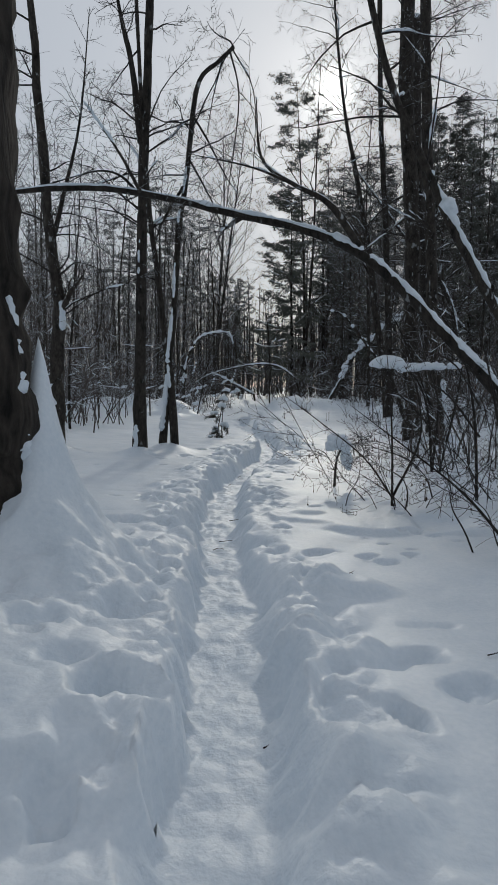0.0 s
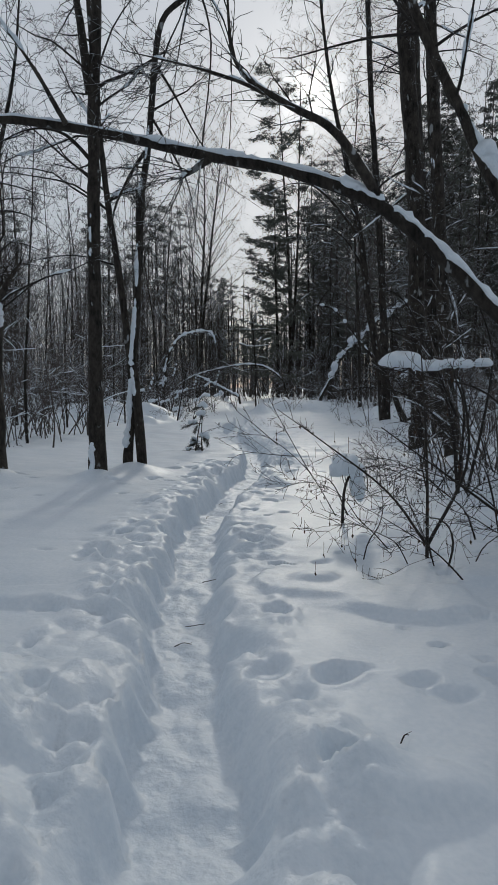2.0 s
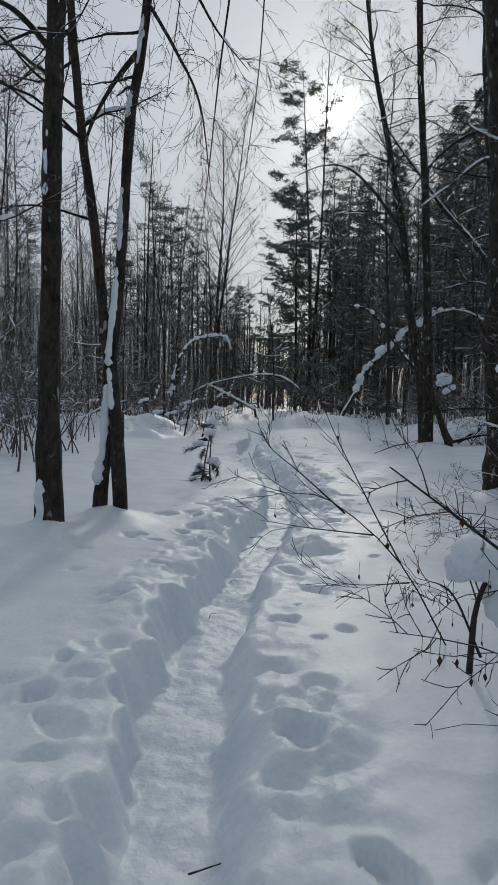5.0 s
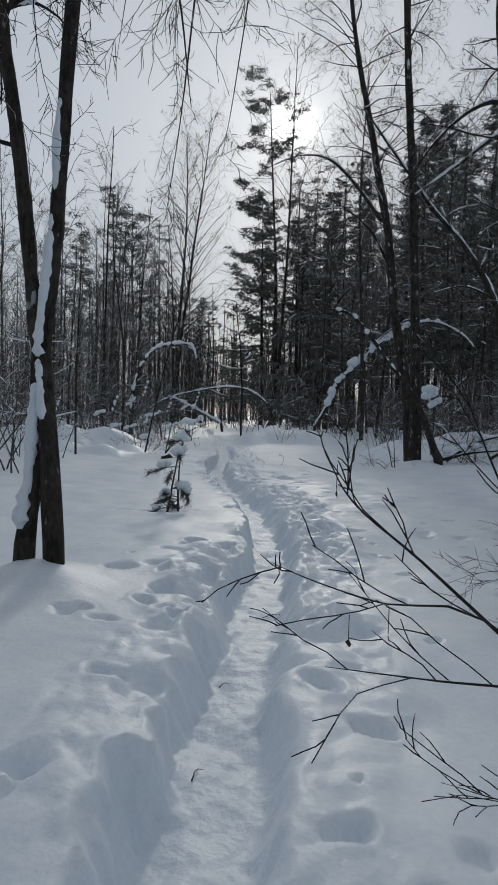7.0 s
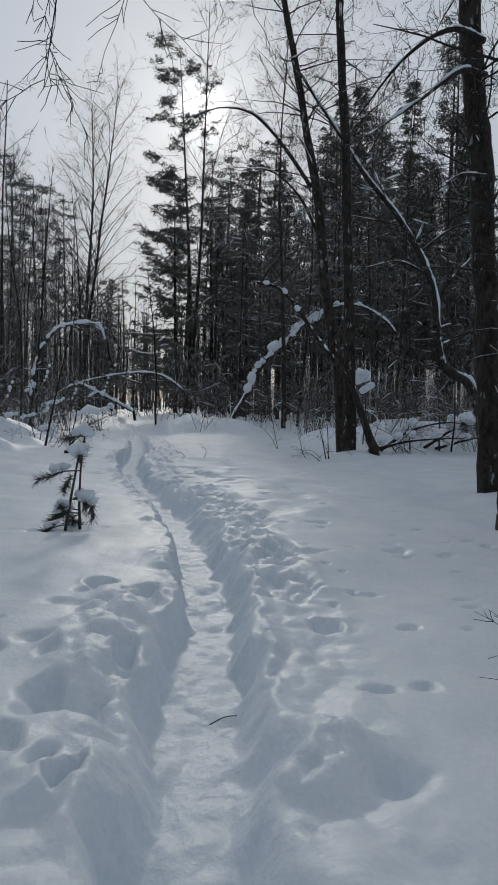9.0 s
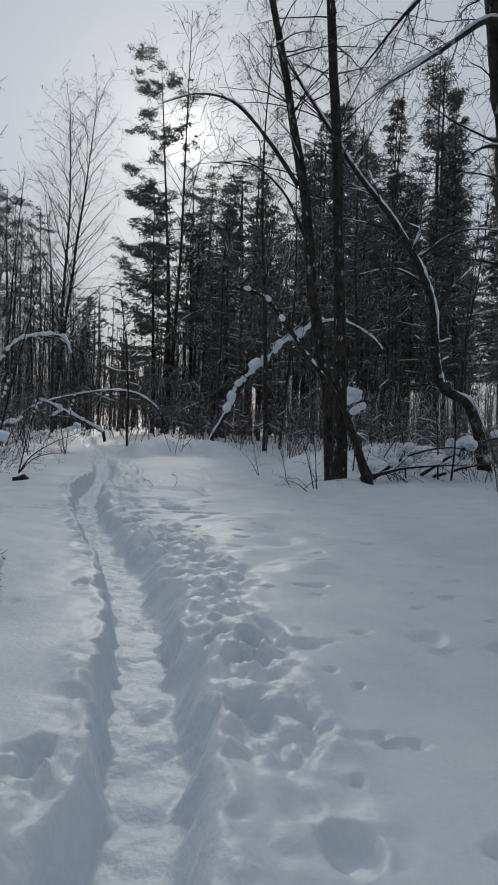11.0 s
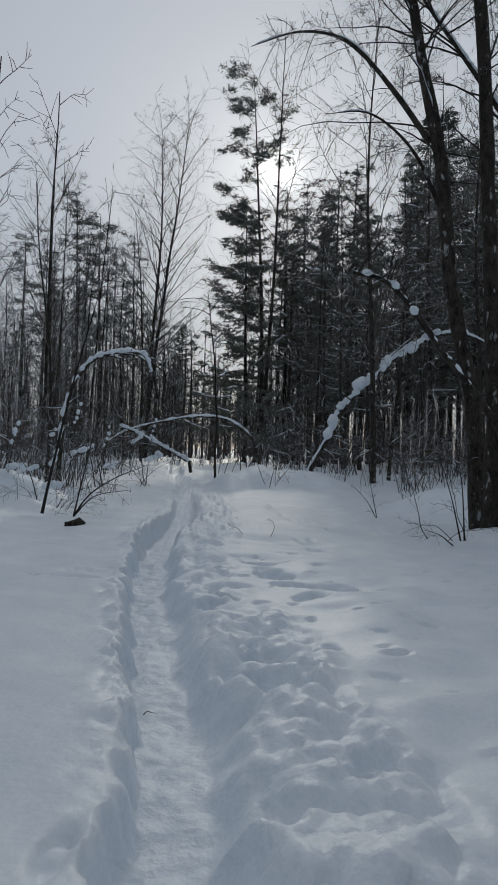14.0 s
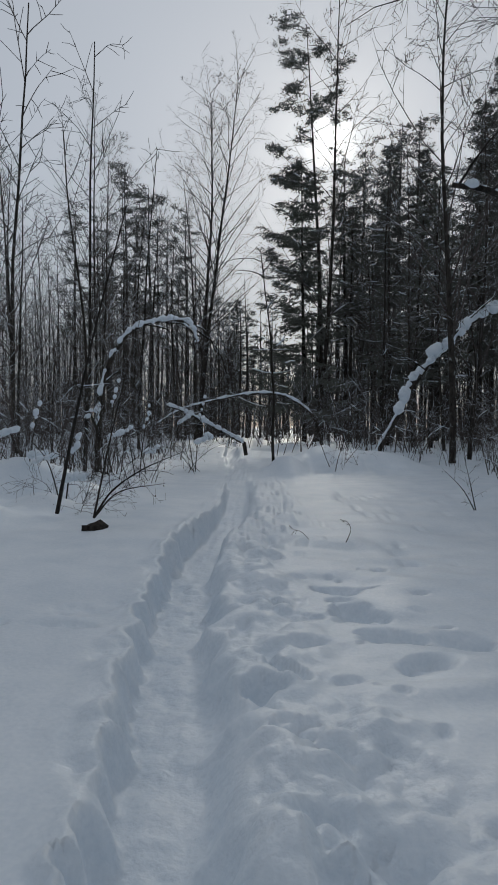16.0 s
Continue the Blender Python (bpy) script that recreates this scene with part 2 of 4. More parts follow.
def twigs(bag, rng, line, r, count, length, depth, droop=-0.1, spread=0.9, snow=None, start=0.2, sides=3, thin=0.0035, cover=0.5):
    """Side shoots on a line, and shoots on those, depth times over."""
    for _ in range(count):
        u = start + (1 - start) * rng.random() ** 0.8
        at, d = along(line, u)
        out = rng.normal(size=3)
        out -= d * (out @ d)
        out /= np.linalg.norm(out) + 1e-9
        ln = length * (0.45 + 0.75 * rng.random()) * (1.15 - 0.6 * u)
        shoot = side_line(rng, at, d * 0.75 + out * spread, ln, 5 if depth and thin < 0.0038 else 4 if depth or thin < 0.0038 else 3, 0.16, (0, 0, droop))
        r1 = max(r * (0.55 - 0.25 * u), thin)
        tube(bag, shoot, np.linspace(r1, max(thin * 0.7, r1 * 0.3), len(shoot)), sides)
        if snow is not None and abs((shoot[2] - shoot[0])[2]) < 0.75 * np.linalg.norm(shoot[2] - shoot[0]) and rng.random() < cover:
            snow_on(snow, rng, spline(shoot[:4], 7), r1, 0.55, cover=0.55, sides=4)
        if depth:
            twigs(bag, rng, shoot, r1, max(2, int(count * 0.6)), ln * 0.5, depth - 1, droop, spread, None, 0.15, 3, thin)


# ---- ground ----
def lattice(ix, iy, seed):
    h = (ix * 374761393 + iy * 668265263 + seed * 974634) & 0x7FFFFFFF
    h = ((h ^ (h >> 13)) * 1274126177) & 0x7FFFFFFF
    return ((h ^ (h >> 16)) & 0xFFFF) / 65535.0


def value_noise(x, y, seed=0):
    ix, iy = np.floor(x).astype(np.int64), np.floor(y).astype(np.int64)
    u, v = x - ix, y - iy
    u, v = u * u * u * (u * (6 * u - 15) + 10), v * v * v * (v * (6 * v - 15) + 10)
    a, b = lattice(ix, iy, seed), lattice(ix + 1, iy, seed)
    c, d = lattice(ix, iy + 1, seed), lattice(ix + 1, iy + 1, seed)
    return (a + (b - a) * u) * (1 - v) + (c + (d - c) * u) * v - 0.5


def layered(x, y, seed=0, octaves=3):
    return sum(value_noise(x * 2.03**k + 17 * k, y * 2.03**k - 9 * k, seed + k) / 2**k for k in range(octaves))


TRAIL_Y = [-6, 2.6, 4.5, 5.7, 6.6, 8.0, 9.85, 10.6, 11.7, 13.1, 14.7, 16.0, 17.0, 18.6, 20.3, 22.2, 24.0, 27.0, 33.0, 40, 60]
TRAIL_X = [-0.05, -0.17, -0.24, -0.31, -0.39, -0.45, -0.29, -0.13, 0.02, 0.30, 0.34, 0.30, 0.22, 0.02, -0.12, -0.13, 0.08, 0.18, -0.02, -0.4, -1]


FINE_Y = np.arange(-6, 60, 0.25)
FINE_X = np.interp(FINE_Y, TRAIL_Y, TRAIL_X)
for _ in range(3):
    FINE_X = np.convolve(np.pad(FINE_X, 2, "edge"), np.ones(5) / 5, "valid")


def trail(y):
    return np.interp(y, FINE_Y, FINE_X)


def surface(x, y):
    """The snow away from the trail."""
    x, y = np.asarray(x, float), np.asarray(y, float)
    side = x - trail(y)
    z = 0.21 + 0.07 * (1 / (1 + np.exp(np.clip(side * 2.2, -30, 30)))) + 0.16 * np.clip((y - 20) / 14, 0, 1)
    z = z + 0.10 * np.clip((abs(side) - 2.5) / 3, 0, 1)
    z = z + 0.08 * layered(x * 0.45, y * 0.45, 3) + 0.035 * layered(x * 1.3, y * 1.3, 8, 2)
    far = np.clip((np.hypot(x, y - 12) - 18) / 15, 0, 1)
    return z + far * (0.45 * layered(x * 0.22, y * 0.22, 21, 3) + 0.25 * np.abs(layered(x * 0.9, y * 0.9, 30, 2)))


def snow_level(x, y):
    side = abs(x - float(trail(y)))
    s = min(max((side - 0.2) / 0.2, 0), 1)
    return float(surface(x, y)) * s


def lumps(x, y, cell, seed, least=0.35):
    """Rounded clods heaped side by side, 0 to about 1, with sharp creases between them."""
    u, v = x / cell, y / cell
    u, v = u + 0.5 * value_noise(u * 0.8, v * 0.8, seed + 5), v + 0.5 * value_noise(u * 0.8, v * 0.8, seed + 6)
    iu, iv = np.floor(u).astype(np.int64), np.floor(v).astype(np.int64)
    top = np.zeros_like(u)
    for a in (-1, 0, 1):
        for b in (-1, 0, 1):
            ku, kv = iu + a, iv + b
            h = least + (1 - least) * lattice(ku, kv, seed)
            du, dv = u - ku - lattice(ku, kv, seed + 1), v - kv - lattice(ku, kv, seed + 2)
            top = np.maximum(top, h * (1 - (du * du + dv * dv) / (0.45 + 0.9 * lattice(ku, kv, seed + 3))))
    return top


def ease(v, a, b):
    q = np.clip((v - a) / (b - a), 0, 1)
    return q * q * (3 - 2 * q)


# hollows, boot holes and grooves in the snow: where, half width, half length
HOLES_FIRST = ((-1.02, 3.45, 0.13, 0.16), (-0.74, 3.84, 0.19, 0.2), (-0.62, 2.98, 0.16, 0.13), (-1.0, 4.18, 0.27, 0.1), (0.59, 3.51, 0.28, 0.15), (0.35, 3.18, 0.13, 0.1),
               (0.79, 3.21, 0.14, 0.12), (-0.42, 2.36, 0.08, 0.18), (-0.8, 3.11, 0.13, 0.09), (0.03, 5.62, 0.12, 0.19), (0.21, 5.95, 0.08, 0.15), (0.19, 5.12, 0.10, 0.2),
               (0.1, 4.33, 0.12, 0.22), (0.34, 4.64, 0.12, 0.12), (-0.6, 4.67, 0.09, 0.2), (0.52, 7.08, 0.1, 0.15), (-0.62, 6.15, 0.13, 0.2), (0.5, 5.36, 0.08, 0.05))
HOLES_SECOND = ((0.19, 8.18, 0.10, 0.11), (0.02, 8.42, 0.15, 0.12), (-0.62, 9.99, 0.12, 0.2), (-0.6, 11.51, 0.18, 0.2), (0.26, 8.77, 0.06, 0.05), (0.18, 9.26, 0.05, 0.05),
                (0.43, 8.9, 0.05, 0.05), (-1.32, 9.84, 0.07, 0.07), (-1.12, 10.89, 0.09, 0.1), (-0.78, 8.61, 0.12, 0.12), (-0.92, 9.13, 0.12, 0.14), (0.4, 10.29, 0.09, 0.08),
                (-0.45, 11.49, 0.14, 0.19), (-0.97, 11.88, 0.16, 0.14), (-0.7, 12.03, 0.12, 0.13), (0.76, 12.84, 0.17, 0.36), (0.56, 10.85, 0.19, 0.09), (0.38, 10.98, 0.05, 0.08))
HOLES_THIRD = ((0.34, 10.28, 0.08, 0.05), (0.11, 10.34, 0.09, 0.12), (1.0, 11.47, 0.05, 0.06), (0.57, 11.15, 0.05, 0.05), (-0.51, 12.82, 0.08, 0.08), (1.06, 14.21, 0.12, 0.16),
               (-0.54, 10.8, 0.07, 0.16), (0.92, 14.8, 0.07, 0.06), (0.76, 14.29, 0.06, 0.08), (1.02, 14.01, 0.12, 0.14), (1.26, 13.94, 0.14, 0.1), (1.34, 14.32, 0.17, 0.09),
               (0.97, 13.73, 0.06, 0.06), (-0.04, 15.42, 0.07, 0.19), (0.8, 16.98, 0.26, 0.2), (0.6, 16.5, 0.2, 0.15), (0.62, 15.68, 0.09, 0.18), (0.66, 14.91, 0.09, 0.12))
HOLES_LAST = ((0.48, 18.44, 0.15, 0.27), (1.22, 18.15, 0.06, 0.11), (0.62, 21.98, 0.12, 0.4), (1.11, 19.93, 0.27, 0.26), (1.27, 19.41, 0.22, 0.2), (1.74, 19.4, 0.21, 0.16),
              (1.38, 18.95, 0.21, 0.13), (0.75, 18.0, 0.13, 0.12), (0.95, 18.05, 0.12, 0.09), (0.68, 17.52, 0.14, 0.13), (0.9, 17.36, 0.15, 0.1), (0.38, 19.51, 0.07, 0.26),
              (0.74, 19.2, 0.16, 0.14), (1.1, 20.49, 0.18, 0.17), (1.97, 21.5, 0.14, 0.16), (2.08, 26.42, 0.44, 0.4), (0.5, 23.95, 0.15, 0.4), (0.62, 16.0, 0.12, 0.3))
GROOVES = ((-1.01, 14.74, 0.6, 0.13), (1.97, 14.01, 0.23, 0.1), (-0.7, 19.77, 0.31, 0.14), (-0.78, 19.38, 0.36, 0.06), (0.88, 3.96, 0.42, 0.08), (0.85, 5.1, 0.14, 0.05), (-0.45, 12.6, 0.3, 0.06))


def build_ground():
    rng = np.random.default_rng(5)

    def steps(first, fine_a, fine_b, last, fine, grow, most):
        mid = list(np.arange(fine_a, fine_b, fine))
        up, s, at = [], fine, fine_b
        while at < last:
            up.append(at)
            s = min(s * grow, most)
            at += s
        down, s, at = [], fine, fine_a
        while at > first:
            s = min(s * grow, most)
            at -= s
            down.append(at)
        return np.array(down[::-1] + mid + up)

    xs = steps(-400, -2.2, 3.2, 400, 0.036, 1.09, 12)
    xs = np.concatenate([xs[xs < -1.1], np.arange(-1.1, 1.35, 0.02), xs[xs > 1.36]])
    ys = steps(-200, 1.9, 20.8, 600, 0.023, 1.055, 14)
    x, y = np.meshgrid(xs, ys)
    side = x - trail(ys)[:, None]
    d, left = abs(side), side < 0
    z = surface(x, y)
    ends = np.clip((32 - y) / 8, 0, 1)
    # slabs of old crust with curved broken edges, where the trail sets out
    slab = layered(x * 0.8 + 3.1, y * 1.1, 33, 2)
    z += (0.075 * ease(slab, -0.02, 0.05) + 0.06 * ease(slab, 0.2, 0.26)) * ease(y, 8.5, 5.0) * ease(d, 3.2, 2.0)
    # how far the snow beside the trail has been trodden
    band = 0.42 + 0.5 * value_noise(y * 0.9, np.where(left, 4.5, 8.5), 37)
    band = np.where(left, np.where(y > 12.9, 0.08, band + 0.4 * ease(y, 6.5, 4.0)), band + 0.25 * ease(y, 14.5, 16.0))
    worn = ease(d, band + 0.42, band + 0.12) * ends
    worn *= 0.4 + 0.6 * ease(layered(x * 1.2, y * 0.9, 39, 2), -0.18, 0.15)
    big, mid, small = lumps(x, y, 0.30, 101, 0.1), lumps(x, y, 0.135, 111), lumps(x, y, 0.06, 121)
    z += 0.075 * layered(x * 1.7, y * 2.6, 47, 2) * ease(y, 14.0, 16.0) * ease(y, 27, 22) * ease(side, 0.3, 0.6) * ease(side, 3.0, 1.6)
    z += worn * (0.12 * big + 0.08 * mid + 0.024 * small + 0.05 * layered(x * 2.2, y * 1.8, 40, 2) - 0.095)
    z += 0.006 * layered(x * 6, y * 6, 44, 2)

    def mark(px, py, rx, ry, depth, turn=0.0, soft=0.45, rim=0.0):
        far = 2.0 * max(rx, ry)
        i0, i1 = np.searchsorted(ys, (py - far, py + far))
        j0, j1 = np.searchsorted(xs, (px - far, px + far))
        if i1 <= i0 or j1 <= j0:
            return
        gx, gy = x[i0:i1, j0:j1], y[i0:i1, j0:j1]
        u = ((gx - px) * math.cos(turn) + (gy - py) * math.sin(turn)) / rx
        v = ((gy - py) * math.cos(turn) - (gx - px) * math.sin(turn)) / ry
        q = np.sqrt(u * u + v * v) + 1.1 * value_noise(gx * 4.5, gy * 4.5, 70) + 0.45 * value_noise(gx * 13, gy * 13, 71)
        z[i0:i1, j0:j1] -= depth * ease(q, 1.05, 1.05 - soft) * (0.85 + 0.5 * value_noise(gx * 15, gy * 15, 72))
        if rim:
            z[i0:i1, j0:j1] += rim * np.exp(-(((q - 1.2) / 0.22) ** 2))

    def drift(px, py, rx, ry, high, sharp=1.0):
        far = 2.6 * max(rx, ry)
        i0, i1 = np.searchsorted(ys, (py - far, py + far))
        j0, j1 = np.searchsorted(xs, (px - far, px + far))
        gx, gy = x[i0:i1, j0:j1], y[i0:i1, j0:j1]
        q = np.sqrt(((gx - px) / rx) ** 2 + ((gy - py) / ry) ** 2) * (1 + 0.25 * value_noise(gx * 4, gy * 4, 75))
        z[i0:i1, j0:j1] += high * np.exp(-q ** (2 * sharp))

    for table in (HOLES_FIRST, HOLES_SECOND, HOLES_THIRD, HOLES_LAST):
        for px, py, rx, ry in table:
            mark(px, py, rx * 0.9, ry * 0.9, min(max(0.65 * min(rx, ry), 0.035), 0.13), rng.normal() * 0.3, 0.6 if rx < 0.08 else 0.95)
    for px, py, rx, ry in GROOVES:
        mark(px, py, rx * 0.9, ry * 1.4, 0.05, 0.12, 0.98)
    # scattered boot holes along the trail
    for _ in range(95):
        py = rng.uniform(1.4, 27)
        s = 1 if py > 13 else rng.choice((-1, 1))
        px = float(trail(py)) + s * rng.uniform(0.36, 0.8)
        mark(px, py, rng.uniform(0.05, 0.09), rng.uniform(0.09, 0.16), rng.uniform(0.04, 0.1), rng.normal() * 0.6, 0.55, 0.008)
    # small prints and dropped-snow pits on the open crust
    for _ in range(650):
        px, py = rng.uniform(0.7, 6.0), rng.uniform(5, 27)
        k = rng.uniform(0.02, 0.055)
        mark(px, py, k * 1.5, k, rng.uniform(0.02, 0.05), rng.normal() * 0.3, 0.6)
    for _ in range(130):
        px, py = rng.uniform(-5, -0.9), rng.uniform(3, 13)
        k = rng.uniform(0.02, 0.055)
        mark(px, py, k * 1.6, k, rng.uniform(0.012, 0.04), rng.normal() * 0.4, 0.5, 0.004)
    # the trodden trail, cut into the rest, its walls broken into clods
    hand = np.where(left, -5.5, 5.5)
    edge = 0.15 + 0.08 * value_noise(y * 1.7, hand, 80) + 0.05 * value_noise(y * 4.5, hand * 1.7, 81)
    run = 0.07 + 0.26 * np.abs(value_noise(y * 2.6, hand * 0.6, 82))
    run = np.where(left, np.where(y > 13.2, 0.09, run), run * 1.15 + 0.06)
    reach = d - 0.09 * (big - 0.45) - 0.10 * (mid - 0.5) - 0.022 * (small - 0.5)
    s = ease(reach, edge, edge + run)
    tread = 0.034 * lumps(x, y, 0.17, 131, 0.0) + 0.016 * lumps(x, y, 0.07, 141) + 0.03 * layered(x * 3.0, y * 2.4, 94, 2) - 0.025
    z = (0.36 * ease(y, 23.0, 30.0) + tread) * (1 - s) + z * s
    z += (1 - abs(2 * s - 1)) * (0.08 * (mid - 0.45) + 0.03 * (small - 0.4)) * ends
    # drifts against the old trunk, round other trunks and over buried logs
    drift(-1.37, 4.6, 0.17, 0.28, 1.2, 0.56)
    drift(-1.12, 4.45, 0.3, 0.4, 0.12)
    for px, py, rx, ry, h in ((2.0, 32, 0.9, 0.8, 0.5), (1.3, 31.0, 0.4, 0.5, 0.45), (3.6, 32, 1.2, 0.7, 0.45),
                              (-4.2, 25, 0.8, 0.7, 0.55), (-2.9, 26, 0.7, 0.6, 0.5), (-5.6, 26, 1.0, 0.9, 0.45), (6.5, 25, 1.2, 0.9, 0.55), (8.2, 25.5, 1.5, 1.0, 0.6), (5.2, 26, 0.7, 0.6, 0.4),
                              (3.9, 14.2, 0.4, 0.4, 0.3), (-1.78, 10.7, 0.3, 0.3, 0.14)):
        drift(px, py, rx, ry, h)
    for px, py, r, h in ((-1.42, 11.4, 0.35, 0.15), (4.62, 22.2, 0.48, 0.16), (4.46, 16.35, 0.42, 0.14), (3.35, 14.1, 0.38, 0.14), (3.66, 13.2, 0.33, 0.12), (-3.15, 10.8, 0.35, 0.12)):
        drift(px, py, r, r, h)
    for px, py in ((-2.1, 24.2), (-3.1, 25.6), (-1.7, 27.6), (-4.4, 24.4), (-2.6, 23.2), (-3.6, 23.6)):
        drift(px - 0.25, py - 0.1, 0.45, 0.4, 0.24)
    n, m = z.shape
    verts = np.stack([x, y, z], -1).reshape(-1, 3)
    i = np.arange(n * m).reshape(n, m)
    quads = np.stack([i[:-1, :-1], i[:-1, 1:], i[1:, 1:], i[1:, :-1]], -1).reshape(-1, 4)
    me = bpy.data.meshes.new("snow_ground")
    me.vertices.add(len(verts))
    me.vertices.foreach_set("co", verts.ravel())
    me.loops.add(quads.size)
    me.loops.foreach_set("vertex_index", quads.ravel().astype(np.int32))
    me.polygons.add(len(quads))
    me.polygons.foreach_set("loop_start", np.arange(0, quads.size, 4, dtype=np.int32))
    me.polygons.foreach_set("use_smooth", np.ones(len(quads), bool))
    me.update(calc_edges=True)
    me.validate()
    me.materials.append(SNOW)
    attr = me.attributes.new("trodden", "FLOAT", "POINT")
    attr.data.foreach_set("value", (np.clip(np.maximum(worn, 1 - s) * ends, 0, 1) * 0.45 + 0.03).ravel())
    return tagged(new("ground", me), "deep snow with a narrow trodden trail and tumbled edges", "snow", kind="structure")


build_ground()


# ---- trees that stand close to the trail ----
def jitter_tube(bag, rng, line, r0, r1, sides=10, rough=0.06, flare=0.0, power=1.0):
    u = np.linspace(0, 1, len(line)) ** power
    r = r0 + (r1 - r0) * u
    if flare:
        r = r + flare * np.exp(-np.linspace(0, 1, len(line)) * len(line) / 2.5)
    tube(bag, line, r, sides, rough, rng)
    return r


def standing_tree(name, label, points, r0, r1, seed, limbs=(), top=0, lumps=(), twig=0.9, patches=(), bark=BARK, flare=0.05, rough=0.085, bare=0.3, group=""):
    """A trunk through a few places, limbs given as (points, radius), random crown shoots and patches of snow (from, to, way, thickness)."""
    rng = np.random.default_rng(seed)
    base = np.array(points[0], float)
    t = thing(name, base, label, "tree", group)
    line = spline(points, 40) - base
    line[0, 2] -= 0.3
    trunk, crown, snow = Bag(), Bag(), Bag()
    kinks = np.interp(np.arange(40), np.arange(0, 44, 4), rng.normal(size=11))[:, None] * rng.normal(size=3) * (0.2 * r0, 0.2 * r0, 0)
    line = line + kinks * (np.arange(40) > 1)[:, None]
    r = jitter_tube(trunk, rng, line, r0, r1, 12, rough, flare)
    stem = part("trunk", trunk, bark, t)
    for pts, lr in limbs:
        b = Bag()
        ln = spline(np.array(pts, float) - base, 18)
        tube(b, ln, np.linspace(lr, lr * 0.12, len(ln)), 7, 0.06, rng)
        twigs(b, rng, ln, lr * 0.4, 13, twig, 1, -0.35, 0.8, None, 0.2, 3, 0.0026)
        part("limb", b, bark, t)
        snow_on(snow, rng, spline(ln, 40), np.linspace(lr, lr * 0.35, 40), 0.55, cover=0.5)
    for _ in range(int(top * 1.5)):
        u = bare + (1 - bare) * rng.random()
        at, d = along(line, u)
        a = rng.uniform(0, 2 * math.pi)
        sh = side_line(rng, at, (math.cos(a), math.sin(a), rng.uniform(0.1, 1.0)), twig * rng.uniform(0.6, 2.0), 7, 0.14, (0, 0, -0.18))
        tube(crown, sh, np.linspace(0.016, 0.004, len(sh)), 5)
        twigs(crown, rng, sh, 0.007, 10, twig * 0.62, 1, -0.75, 0.9, None, 0.15, 3, 0.0028)
        if rng.random() < 0.35:
            snow_on(snow, rng, spline(sh[:5], 14), 0.012, 0.7, cover=0.6, sides=5)
    if top:
        part("crown", crown, SWITCH, t)
    for a, b, n, size in lumps:
        snow_lumps(snow, rng, line[int(a * 39) : int(b * 39) + 1], n, size, (-0.2, -0.3, 0.9))
    for a, b, way, thick, *more in patches:
        i, j = int(a * 39), int(b * 39) + 1
        seg = spline(line[i : j + 1], (j - i) * 4 + 4)
        snow_on(snow, rng, seg, np.interp(np.linspace(i, j, len(seg)), np.arange(40), r), thick, way, more[0] if more else 0.78, 12, 0.3 if more else 0.22)
    if snow.n:
        tagged(part("snow_cover", snow, CLOD, stem, "white snow clinging to bark and branches"), kind="stuff")
    return t


TOWARDS = (-0.45, -0.85, 0.25)
# old leaning trunk with a drift up its side
standing_tree("old_tree", "thick old tree, furrowed dark bark, snowdrift against its foot",
              [(-1.62, 4.4, 0.1), (-1.63, 4.4, 1.2), (-1.69, 4.4, 2.6), (-1.70, 4.45, 5.0), (-1.72, 4.5, 9.0)], 0.31, 0.2, 11, flare=0.09, rough=0.12, bark=ROUGH_BARK,
              patches=((0.2, 0.31, (0.95, -0.25, 0.1), 0.34, 0.95), (0.29, 0.43, (0.95, -0.25, 0.1), 0.22, 0.9)))
standing_tree("alder_tree", "straight dark slender tree with a forked side limb",
              [(-1.79, 10.78, 0.30), (-1.78, 10.78, 2.6), (-1.75, 10.78, 4.4), (-1.66, 10.8, 7.0), (-1.6, 10.8, 11)], 0.088, 0.05, 12, top=16, bare=0.45,
              limbs=(([(-1.78, 10.78, 5.0), (-1.92, 10.75, 6.1), (-2.12, 10.7, 7.0), (-2.3, 10.6, 8.6)], 0.06), ([(-1.77, 10.78, 4.2), (-2.1, 10.7, 4.5), (-2.5, 10.6, 4.5), (-3.0, 10.5, 4.2)], 0.028),
                     ([(-1.76, 10.7, 4.3), (-1.65, 10.6, 4.5), (-1.5, 10.5, 4.65)], 0.025)),
              patches=((0.0, 0.03, TOWARDS, 0.6), (0.32, 0.36, TOWARDS, 0.4)))
standing_tree("birch_tree", "dark birch leaning across its neighbour with snow on its trunk",
              [(-1.53, 11.5, 0.34), (-1.45, 11.53, 1.51), (-1.48, 11.55, 1.97), (-1.61, 11.55, 3.06), (-1.74, 11.55, 4.0), (-1.86, 11.55, 5.2), (-2.0, 11.6, 7.5)], 0.058, 0.03, 13, flare=0.015, top=8, bare=0.5,
              patches=((0.02, 0.17, TOWARDS, 0.85),))
